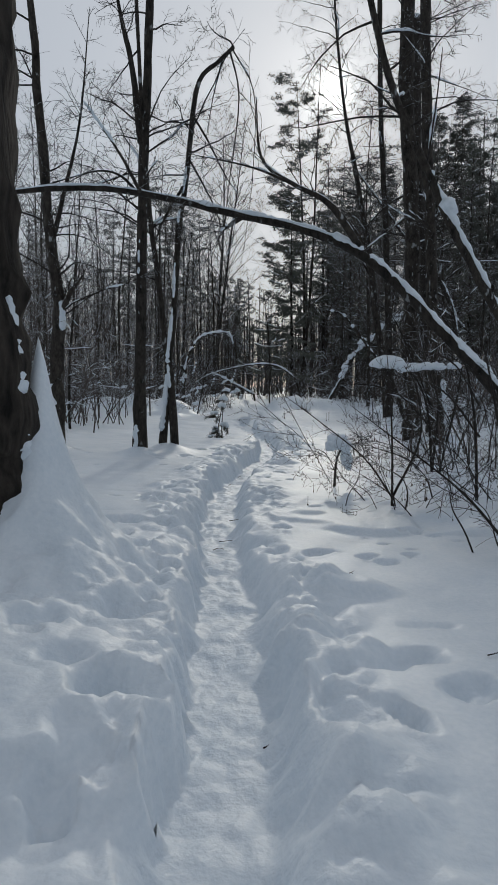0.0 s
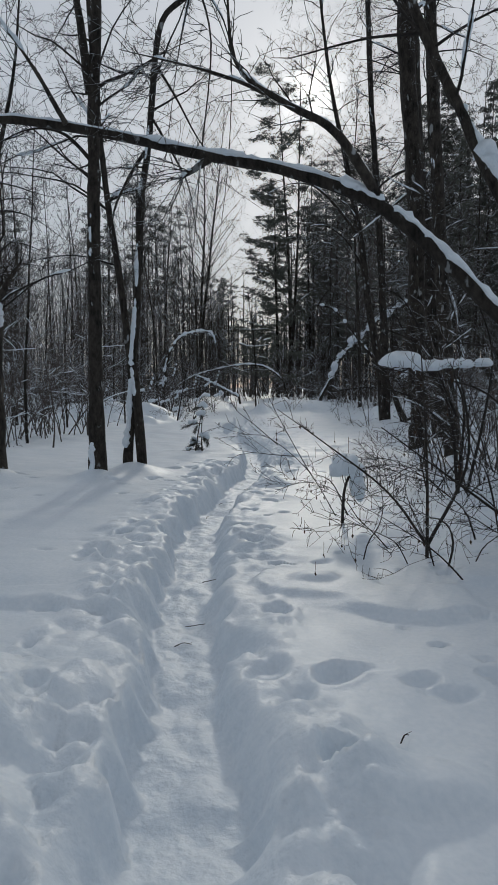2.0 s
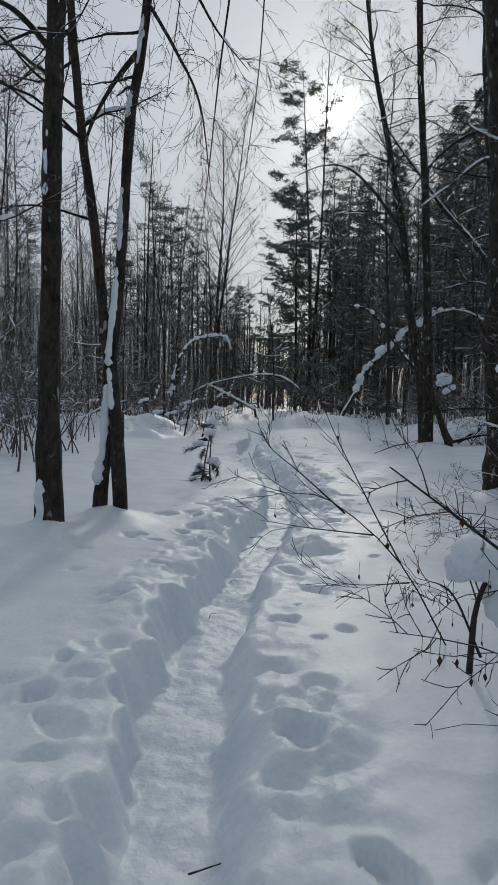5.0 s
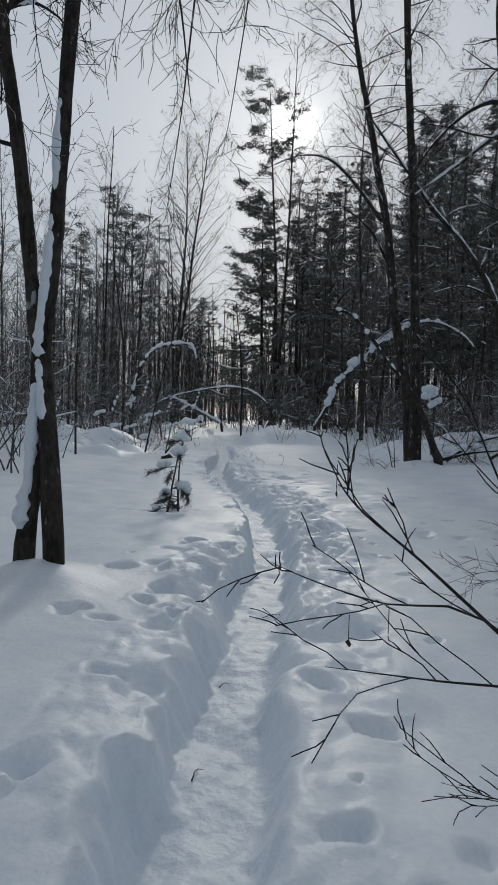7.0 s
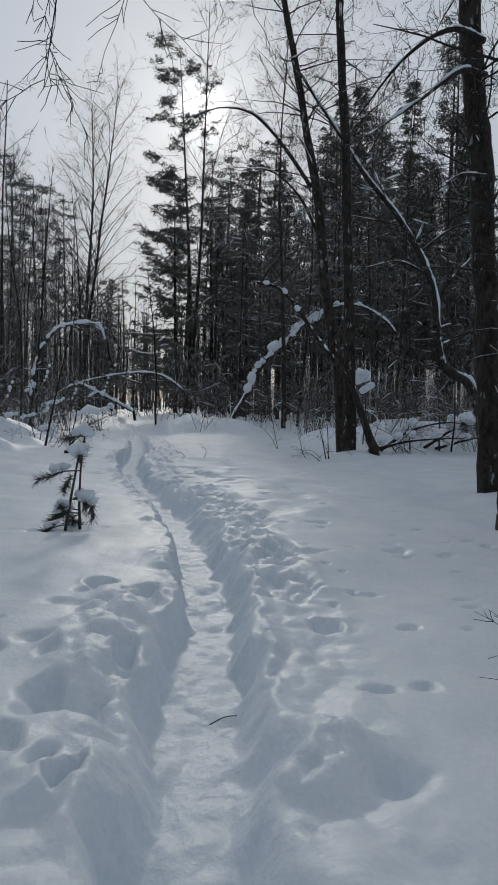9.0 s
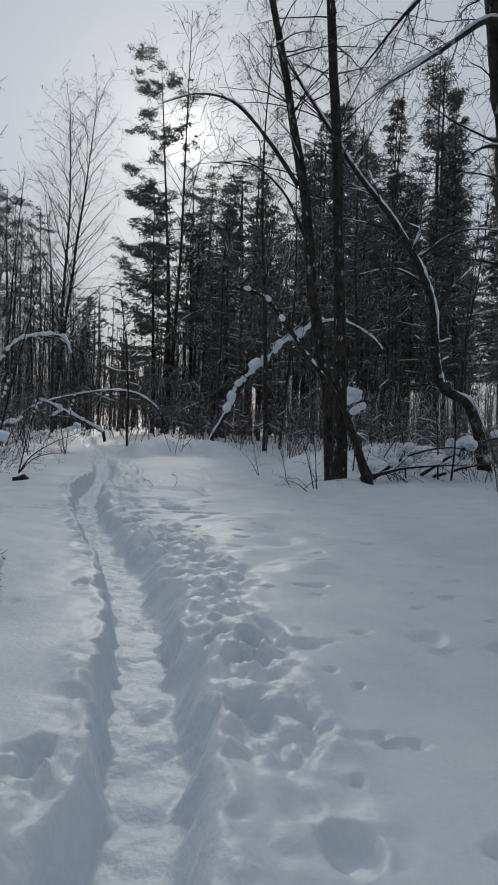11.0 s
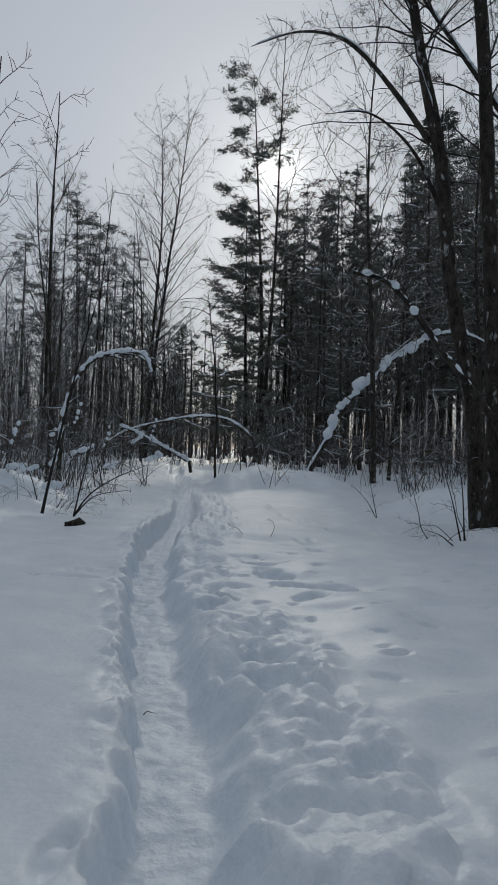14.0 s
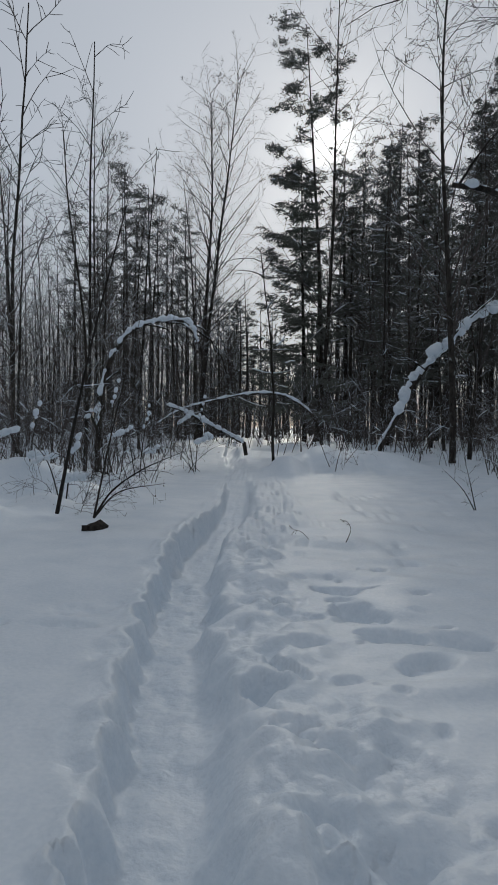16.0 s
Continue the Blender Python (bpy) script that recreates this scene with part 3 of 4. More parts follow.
standing_tree("birch_tree", "crooked dark birch plastered with snow, its top hooked over",
              [(-1.30, 11.45, 0.30), (-1.41, 11.5, 1.5), (-1.45, 11.55, 1.9), (-1.35, 11.5, 2.9), (-1.28, 11.5, 3.9), (-1.17, 11.5, 4.7), (-1.01, 11.5, 6.1), (-0.7, 11.5, 6.5), (-0.42, 11.5, 6.75)], 0.058, 0.03, 14, flare=0.015, top=6, bare=0.55,
              limbs=(([(-1.12, 11.5, 5.0), (-0.85, 11.3, 4.5), (-0.62, 11.2, 4.0), (-0.5, 11.1, 3.2)], 0.02), ([(-1.08, 11.5, 5.7), (-0.8, 11.3, 5.2), (-0.5, 11.1, 4.6), (-0.2, 11, 4.2)], 0.022),
                     ([(-0.5, 11.5, 6.7), (-0.35, 11.9, 6.1), (-0.52, 12.2, 4.7), (-0.62, 12.3, 3.7), (-0.72, 12.3, 2.9)], 0.016), ([(-0.45, 11.5, 6.7), (-0.1, 11.9, 6.2), (-0.1, 12.2, 5.0), (-0.22, 12.3, 3.9), (-0.3, 12.3, 3.4)], 0.012), ([(-0.6, 11.5, 6.6), (-0.8, 12, 6.1), (-1.0, 12.3, 5.0), (-1.15, 12.4, 4.0)], 0.012), ([(-1.2, 11.5, 4.6), (-1.4, 11.3, 4.2), (-1.6, 11.2, 3.7), (-1.62, 11.2, 3.2)], 0.03)),
              patches=((0.12, 0.31, TOWARDS, 0.75), (0.34, 0.46, TOWARDS, 0.7), (0.52, 0.66, TOWARDS, 0.65)))
standing_tree("forked_tree", "forked dark tree with snow heaped in its crotch",
              [(-3.15, 11, 0.3), (-3.14, 11, 1.64), (-3.09, 11, 2.6), (-3.23, 11, 3.8), (-3.37, 11, 5.5), (-3.44, 11, 6.6), (-3.6, 11, 8.5)], 0.12, 0.04, 15, top=14, bare=0.3,
              limbs=(([(-3.1, 11, 2.4), (-2.9, 10.9, 2.75), (-2.69, 10.9, 3.05)], 0.07), ([(-3.2, 11, 3.5), (-3.0, 11, 4.3), (-2.75, 11, 5.4), (-2.6, 11, 7)], 0.045)),
              patches=((0.02, 0.12, TOWARDS, 1.2), (0.26, 0.31, (0.6, -0.5, 0.6), 0.9)))

# the long bough that bows over the trail, and a second stem behind it
standing_tree("bowed_tree", "long tree bowed over the trail with snow along its top",
              [(3.0, 6.3, 0.2), (2.3, 6.6, 1.2), (1.75, 6.8, 1.85), (1.25, 6.95, 2.4), (0.83, 7.0, 2.72), (0.3, 7.1, 2.92), (-0.24, 7.2, 3.05), (-0.9, 7.25, 3.2), (-1.6, 7.2, 3.28), (-2.4, 7.1, 3.2), (-3.2, 7, 2.95)], 0.056, 0.022, 16, flare=0.02,
              limbs=(([(0.95, 7.0, 2.66), (0.6, 6.8, 3.05), (0.25, 6.7, 3.2), (-0.04, 6.65, 3.4), (-0.1, 6.6, 3.9)], 0.038), ([(-0.22, 7.2, 3.03), (-0.36, 7.15, 2.92), (-0.42, 7.1, 2.86)], 0.03),
                     ([(0.4, 6.75, 3.15), (-0.1, 6.6, 3.3), (-0.7, 6.4, 3.35)], 0.018), ([(-1.2, 7.2, 3.25), (-1.4, 7.1, 3.6), (-1.7, 7.0, 4.0)], 0.02)),
              patches=((0.03, 0.42, (0.4, -0.35, 0.75), 0.85, 0.97), (0.4, 0.66, (0.15, -0.2, 0.95), 0.62, 0.95), (0.64, 0.98, (0, -0.1, 1), 0.5, 0.8)))
standing_tree("leaning_tree", "dark tree leaning over with a ridge of snow",
              [(3.6, 7.9, 0.3), (2.95, 8.0, 1.7), (2.45, 8.15, 2.7), (2.07, 8.24, 3.45), (1.75, 8.3, 4.1), (1.4, 8.3, 4.9), (1.0, 8.3, 6.3), (0.6, 8.3, 8)], 0.06, 0.03, 17, top=9, bare=0.5, twig=0.8,
              patches=((0.05, 0.5, (0.6, -0.4, 0.6), 0.75), (0.38, 0.42, (0.6, -0.3, 0.7), 1.8)))
standing_tree("aspen_tree", "thick straight dark tree beside a slimmer one",
              [(3.35, 14.3, 0.3), (3.3, 14.3, 1.5), (3.06, 14.3, 5.8), (2.9, 14.3, 9), (2.8, 14.3, 14)], 0.17, 0.13, 18, top=22, bare=0.28)
standing_tree("pine_tree", "tall dark pine with snow plastered along its foot",
              [(3.66, 13.4, 0.2), (3.5, 13.45, 2.0), (3.26, 13.5, 5.6), (3.08, 13.5, 8.6), (2.95, 13.5, 14)], 0.125, 0.08, 19, top=22, bare=0.25,
              patches=((0.02, 0.2, (0.9, -0.2, 0.2), 1.2),))
standing_tree("slim_tree", "straight slim dark tree in the clearing", [(4.60, 22.3, 0.35), (4.5, 22.3, 2.9), (4.28, 22.3, 6.6), (4.0, 22.3, 10.2), (3.8, 22.3, 15), (3.7, 22.3, 19)], 0.125, 0.05, 20, top=40, bare=0.3, twig=1.25)
standing_tree("slim_tree", "dark tree leaning away from its straight neighbour",
              [(4.75, 23.0, 0.35), (4.3, 23, 3.4), (3.8, 23, 6.3), (3.35, 23, 8.7), (3.0, 23, 10.3), (2.6, 23, 13), (2.2, 23, 17)], 0.13, 0.02, 21, top=36, bare=0.3, twig=1.35,
              limbs=(([(3.75, 23, 6.2), (3.2, 23, 6.9), (2.45, 22.9, 7.55), (1.7, 22.8, 7.6), (0.95, 22.7, 7.25)], 0.05), ([(3.95, 23, 5.2), (3.4, 22.7, 5.9), (2.7, 22.5, 6.3), (2.0, 22.4, 6.2)], 0.035)))
standing_tree("leaning_sapling", "thin leaning sapling with snow along its upper side",
              [(5.15, 22.1, 0.35), (4.6, 22.1, 1.7), (4.3, 22.1, 2.15), (3.6, 22.1, 3.0), (2.95, 22.1, 3.75), (2.4, 22.1, 3.9)], 0.07, 0.025, 22, top=3, bare=0.5,
              lumps=((0.7, 1.0, 3, 0.075),), patches=((0.05, 0.98, (-0.3, -0.3, 0.7), 0.6, 0.8),))
standing_tree("aspen_tree", "thick dark tree with long side branches at the clearing's edge",
              [(4.46, 16.5, 0.3), (4.25, 16.5, 2.3), (4.04, 16.5, 4.4), (3.8, 16.5, 6.4), (3.6, 16.5, 10)], 0.16, 0.12, 23, top=20, bare=0.35,
              limbs=(([(4.0, 16.4, 5.5), (3.6, 16.3, 5.45), (3.05, 16.2, 5.0), (2.4, 16.1, 4.5)], 0.045), ([(3.95, 16.4, 5.9), (3.4, 16.2, 5.85), (2.8, 16.1, 5.4), (2.2, 16, 4.6)], 0.045), ([(4.1, 16.4, 4.3), (3.6, 16.2, 4.2), (3.2, 16, 3.9)], 0.03)))
standing_tree("leaning_tree", "dark tree slanting over others with snow in its bends",
              [(9.2, 24.5, 0.5), (8.4, 24, 2.0), (7.3, 23.5, 2.55), (6.75, 23, 4.2), (6.0, 23, 5.5), (5.0, 23, 6.6), (4.2, 23, 7.6), (3.2, 23, 8.9)], 0.13, 0.015, 24, top=26, bare=0.25, twig=1.2,
              limbs=(([(6.9, 23.2, 3.6), (7.1, 23, 4.3), (7.6, 22.9, 4.9)], 0.05), ([(6.4, 23, 5.0), (7.2, 22.8, 5.6), (8.2, 22.7, 5.7)], 0.04), ([(6.6, 23, 4.5), (5.8, 22.8, 4.7), (5.0, 22.7, 4.5)], 0.035)), patches=((0.1, 0.95, (0.45, -0.5, 0.7), 0.7),))


# ---- forest: a few kinds of tree, built once and copied ----
def forest_birch(name, seed, height, mains, subs, depth_twigs, label, r0=0.11, stems=1):
    rng = np.random.default_rng(seed)
    t = thing(name, (0, 0, 0), label, "tree")
    trunk, crown = Bag(), Bag()
    for s in range(stems):
        lean = rng.normal(size=2) * 0.05
        line = side_line(rng, (0.25 * s * (stems > 1), 0, -0.3), (lean[0], lean[1], 1), height * rng.uniform(0.85, 1.05), 14, 0.025, (0, 0, 0.02))
        tube(trunk, line, np.linspace(r0, 0.012, len(line)), 6)
        for k in range(mains):
            u = 0.22 + 0.76 * (k + rng.random()) / mains
            at, d = along(line, u)
            a = k * 2.4 + rng.normal() * 0.5
            up = rng.uniform(0.9, 1.6)
            ln = height * (0.10 + 0.22 * (1 - u)) * rng.uniform(0.7, 1.25)
            limb = side_line(rng, at, (math.cos(a), math.sin(a), up), ln, 6, 0.10, (0, 0, 0.02))
            r = max(0.012, r0 * 0.42 * (1 - 0.75 * u))
            tube(crown, limb, np.linspace(r, 0.006, len(limb)), 3)
            twigs(crown, rng, limb, r * 0.6, subs, ln * 0.5, depth_twigs, -0.12, 0.75, None, 0.1, 3, 0.0085)
    part("trunk", trunk, BARK, t)
    part("crown", crown, TWIG, t)
    return t


def needles(bag, rng, at, way, length, width):
    """Thin pointed sprays of needles, one at each place."""
    n = len(at)
    way = way / (np.linalg.norm(way, axis=1)[:, None] + 1e-9)
    w = np.cross(way, rng.normal(size=(n, 3)))
    w *= width / (np.linalg.norm(w, axis=1)[:, None] + 1e-9)
    verts = np.stack([at - w, at + w, at + way * rng.uniform(*length, n)[:, None]], 1)
    bag.add(verts, [np.arange(3 * n).reshape(n, 3)])


def on_line(line, u):
    k = np.linspace(0, 1, len(line))
    return np.stack([np.interp(u, k, line[:, i]) for i in range(3)], -1)


def forest_spruce(name, seed, height, width, low, label, gaps=0.0, bark=BARK, dense=1.0):
    """Whorls of drooping boughs, each a flat fan of side sprays."""
    rng = np.random.default_rng(seed)
    t = thing(name, (0, 0, 0), label, "tree")
    trunk, crown, snow = Bag(), Bag(), Bag()
    line = side_line(rng, (0, 0, -0.3), (rng.normal() * 0.02, rng.normal() * 0.02, 1), height, 12, 0.012)
    tube(trunk, line, np.linspace(0.17, 0.015, len(line)), 7)
    z = low
    while z < height - 0.3:
        u = z / height
        for _ in range(5):
            if rng.random() < gaps:
                continue
            a = rng.uniform(0, 2 * math.pi)
            ln = width * (1.04 - u) ** 0.75 * rng.uniform(0.35, 1.15) + 0.12
            at, _ = along(line, (z + 0.3) / (height + 0.01) * 0.98)
            br = side_line(rng, at, (math.cos(a), math.sin(a), 0.2 - 0.6 * (1 - u)), ln, 5, 0.09, (0, 0, 0.14))
            tube(crown, br, np.linspace(0.022 * (1.2 - u), 0.005, 5), 3)
            n = int((16 + ln * 26) * dense)
            q = rng.uniform(0.1, 1, n)
            across = np.array((-math.sin(a), math.cos(a), 0))
            off = rng.normal(size=n) * 0.20 * ln * (1.1 - q)
            p = on_line(br, q) + across * off[:, None] + rng.normal(size=(n, 3)) * 0.05
            p[:, 2] -= np.abs(off) * 0.35
            way = rng.normal(size=(n, 3)) * (0.5, 0.5, 0.35) + (math.cos(a) * 0.8, math.sin(a) * 0.8, -0.45) + across * np.sign(off)[:, None] * 0.6
            needles(crown, rng, p, way, (0.2, 0.5), 0.036)
            if rng.random() < 0.42:
                snow_on(snow, rng, spline(br[1:], 7), 0.05, 1.0, cover=0.6, sides=4)
        z += rng.uniform(0.30, 0.5)
    part("trunk", trunk, bark, t)
    part("crown", crown, NEEDLE, t, "dark green needled boughs", smooth=False)
    if snow.n:
        tagged(part("snow_cover", snow, CLOD, t, "small caps of snow on boughs"), kind="stuff")
    return t


def forest_pine(name, seed, height, label, low=0.45, tufts=34, reach=2.2, bark=BARK, dense=1.0):
    """A bare trunk with crooked boughs that end in cushions of needles."""
    rng = np.random.default_rng(seed)
    t = thing(name, (0, 0, 0), label, "tree")
    trunk, crown, snow = Bag(), Bag(), Bag()
    line = side_line(rng, (0, 0, -0.3), (0, 0, 1), height, 12, 0.012)
    tube(trunk, line, np.linspace(0.19, 0.02, len(line)), 8)
    # dead snags below the crown
    for _ in range(14):
        at, _ = along(line, rng.uniform(0.12, low + 0.1))
        a = rng.uniform(0, 2 * math.pi)
        sn = side_line(rng, at, (math.cos(a), math.sin(a), rng.uniform(-0.3, 0.3)), rng.uniform(0.4, 1.6), 5, 0.15, (0, 0, -0.1))
        tube(crown, sn, np.linspace(0.018, 0.005, 5), 3)
        twigs(crown, rng, sn, 0.01, 4, 0.5, 0, -0.1, 0.9, None, 0.2, 3, 0.006)
    for k in range(tufts):
        u = low + (1 - low) * (k + rng.random()) / tufts
        at, _ = along(line, min(u, 0.995))
        a = rng.uniform(0, 2 * math.pi)
        ln = reach * rng.uniform(0.25, 1.15) * (1.15 - u) ** 0.5
        br = side_line(rng, at, (math.cos(a), math.sin(a), rng.uniform(-0.25, 0.5)), ln, 6, 0.16, (0, 0, 0.12))
        tube(crown, br, np.linspace(0.03, 0.008, 6), 3)
        for _ in range(int(3 + 3.2 * ln)):
            p = on_line(br, rng.uniform(0.5, 1.0, 1))[0] + rng.normal(size=3) * (0.26, 0.26, 0.10)
            n = int(26 * dense)
            at_n = p + rng.normal(size=(n, 3)) * (0.16, 0.16, 0.05)
            needles(crown, rng, at_n, rng.normal(size=(n, 3)) * (1, 1, 0.55) + (0, 0, 0.35), (0.12, 0.32), 0.026)
            if rng.random() < 0.22:
                snow_on(snow, rng, [p + (-0.16, 0, 0.03), p + (0, 0.03, 0.07), p + (0.15, 0, 0.04)], 0.05, 0.9, cover=1.0, sides=5)
    part("trunk", trunk, bark, t)
    part("crown", crown, NEEDLE, t, "clumps of dark green needles", smooth=False)
    if snow.n:
        tagged(part("snow_cover", snow, CLOD, t, "small caps of snow on needle tufts"), kind="stuff")
    return t


def thicket(name, seed, height, stems, label, snowy=0.5, spread=0.5):
    rng = np.random.default_rng(seed)
    t = thing(name, (0, 0, 0), label, "shrub")
    wood, snow = Bag(), Bag()
    for _ in range(stems):
        x, y = rng.normal(size=2) * spread
        ln = height * rng.uniform(0.45, 1.1)
        line = side_line(rng, (x, y, -0.2), (rng.normal() * 0.22, rng.normal() * 0.22, 1), ln, 8, 0.09, (rng.normal() * 0.05, 0, -0.03))
        tube(wood, line, np.linspace(0.006 + 0.005 * ln, 0.004, len(line)), 4)
        twigs(wood, rng, line, 0.008, int(4 + ln * 1.2), ln * 0.4, 1, -0.15, 1.0, snow, 0.15, 3, 0.004, snowy)
    part("brushwood", wood, TWIG, t)
    if snow.n:
        tagged(part("snow_cover", snow, CLOD, t, "snow caught on thin twigs"), kind="stuff")
    return t


def set_at(ob, x, y, turn=0.0, size=1.0, sink=0.0):
    ob.matrix_basis = pose(x, y, snow_level(x, y) - sink, 0, 0, turn) @ Matrix.Diagonal((size, size, size, 1))
    return ob


def copy_at(ob, x, y, turn, size):
    c = copy_thing(ob, Matrix.Identity(4))
    return set_at(c, x, y, turn, size)


# single trees that stand out against the sky
tall_pine = forest_pine("tall_pine", 31, 26.5, "tall slender pine standing out against the sky", 0.34, 46, 5.0, dense=1.5)
set_at(tall_pine, 4.7, 56, 20)
dark_spruce = forest_spruce("dark_spruce", 32, 18.5, 5.0, 2.0, "broad dark spruce at the foot of a tall pine", 0.25, dense=1.5)
set_at(dark_spruce, 3.4, 53, 0, 0.92)
sky_birch = forest_birch("tall_birch", 33, 24, 50, 6, 1, "tall bare birch with a broom of fine upright branches", 0.16, 2)
set_at(sky_birch, -2.9, 57, 140)

KINDS = {
    "birch": [forest_birch("birch", 40 + i, 15 + 2 * i, 30, 6, 1, "bare slender birch with fine upright branches", 0.10) for i in range(3)],
    "far_birch": [forest_birch("birch", 45 + i, 15 + 2 * i, 22, 9, 0, "bare birch with a fine crown in the wood", 0.10) for i in range(3)],
    "pole": [forest_birch("thin_birch", 50 + i, 9 + 2 * i, 16, 5, 0, "thin bare young birch among others", 0.05) for i in range(2)],
    "spruce": [forest_spruce("spruce", 60 + i, 19 + 2 * i, 3.4, 5.0, "tall dark spruce with drooping boughs and specks of snow", 0.3) for i in range(3)],
    "pine": [forest_pine("pine", 70 + i, 17 + 2 * i, "dark pine with a bare trunk and high crown", 0.42, 28, 2.2) for i in range(3)],
    "thicket": [thicket("thicket", 80 + i, 3.4, 7, "tangled bare undergrowth with snow on thin twigs") for i in range(4)],
}
USED = set()
TALL = {"spruce": 21.0, "pine": 19.0, "birch": 17.0, "far_birch": 17.0}


def plant(kind, x, y, size, rng):
    i = int(rng.integers(len(KINDS[kind])))
    turn = float(rng.uniform(0, 360))
    if (kind, i) in USED:
        copy_at(KINDS[kind][i], x, y, turn, size)
    else:
        USED.add((kind, i))
        set_at(KINDS[kind][i], x, y, turn, size)


def plant_forest():
    rng = np.random.default_rng(77)

    def scatter(kind, count, x0, x1, y0, y1, s0, s1, keep):
        left, tries = count, 0
        while left and tries < 5000:
            tries += 1
            x, y = rng.uniform(x0, x1), rng.uniform(y0, y1)
            if keep(x, y):
                # the wood stands lower beside the tall pine, and rises away from it
                cap = (0.33 + 0.019 * max(x - 5, 0)) * (y - 5) / TALL[kind] if x > 1 and y > 40 and kind in TALL else 9
                plant(kind, x, y, min(float(rng.uniform(s0, s1)), cap * float(rng.uniform(0.8, 1.08))), rng)
                left -= 1

    off = lambda x, y: abs(x - float(trail(y))) > 1.6 + max(0, (y - 30) * 0.02)
    # dark wood on the sunny side of the trail
    scatter("spruce", 34, 6.0, 32, 46, 72, 0.85, 1.2, lambda x, y: x > 6 + (y - 46) * 0.05)
    scatter("pine", 46, 6.0, 36, 44, 82, 1.0, 1.4, lambda x, y: x > 6)
    scatter("birch", 17, 5, 24, 26, 46, 0.7, 1.05, lambda x, y: x > 5 + (40 - y) * 0.1)
    scatter("pole", 26, 5.5, 26, 24, 60, 0.7, 1.1, lambda x, y: x > 5)
    # lighter wood on the other side
    scatter("birch", 13, -16, -3.0, 34, 52, 0.6, 0.95, lambda x, y: True)
    scatter("far_birch", 56, -32, -1.5, 48, 90, 0.65, 1.05, lambda x, y: True)
    scatter("far_birch", 26, 3, 36, 48, 90, 0.8, 1.2, lambda x, y: x > 6 or y > 60)
    scatter("pine", 20, -28, -3.5, 56, 85, 0.75, 1.08, lambda x, y: True)
    scatter("pole", 34, -18, -2.2, 26, 60, 0.6, 1.0, off)
    scatter("pole", 12, -9, -3.2, 12, 26, 0.5, 0.8, off)
    scatter("birch", 4, -10, -5.5, 14, 24, 0.6, 0.8, off)
    # far closing wood
    scatter("pine", 16, -45, 30, 85, 120, 0.7, 1.0, lambda x, y: True)
    scatter("spruce", 14, -24, 26, 84, 118, 0.45, 0.75, lambda x, y: True)
    scatter("far_birch", 20, -30, 30, 85, 115, 0.7, 1.0, lambda x, y: True)
    # undergrowth
    scatter("thicket", 42, -10, -2.6, 12, 30, 0.6, 1.3, lambda x, y: x < -2.6 - 0.0 * y and (y > 24 or x < -3.3))
    scatter("thicket", 30, 5.6, 14, 15, 30, 0.5, 1.0, lambda x, y: True)
    scatter("thicket", 30, -14, 14, 33, 48, 0.6, 1.2, lambda x, y: off(x, y))
    scatter("thicket", 22, -9, -1.8, 24.5, 33, 0.5, 0.85, lambda x, y: off(x, y))
    scatter("thicket", 40, -9, 16, 26, 36, 0.45, 0.8, lambda x, y: off(x, y) and (x < -2.2 or x > 2.6))
    scatter("thicket", 5, 3.2, 6.0, 9.8, 12.6, 0.6, 1.0, lambda x, y: True)
    # behind the walker: unseen trees, added to block light from the low sky
    scatter("far_birch", 8, -12, 12, -20, -3, 0.7, 1.0, lambda x, y: abs(x) > 2)
    scatter("pine", 5, -14, 14, -26, -8, 0.7, 1.0, lambda x, y: abs(x) > 2)


plant_forest()
# tall thin stems that rise above the lighter wood, and a birch beside the tall pine
for x, y, n, size in ((-5.3, 38, 1, 1.42), (-6.9, 35.5, 0, 1.6), (-8.6, 40, 1, 1.35), (-4.4, 43, 1, 1.3)):
    copy_at(KINDS["pole"][n], x, y, 40 * x, size)
copy_at(KINDS["birch"][2], 3.9, 52, 75, 1.42)
copy_at(KINDS["birch"][1], 7.4, 50, 200, 0.9)
for x, y, n, size in ((-4.5, 78, 0, 0.4), (-1.5, 84, 1, 0.42), (1.2, 80, 2, 0.36), (3.4, 76, 0, 0.45), (-7.5, 82, 1, 0.45), (0.2, 92, 1, 0.5), (2.6, 95, 2, 0.5), (-3.0, 96, 0, 0.5)):
    copy_at(KINDS["spruce"][n], x, y, 50 * x, size)


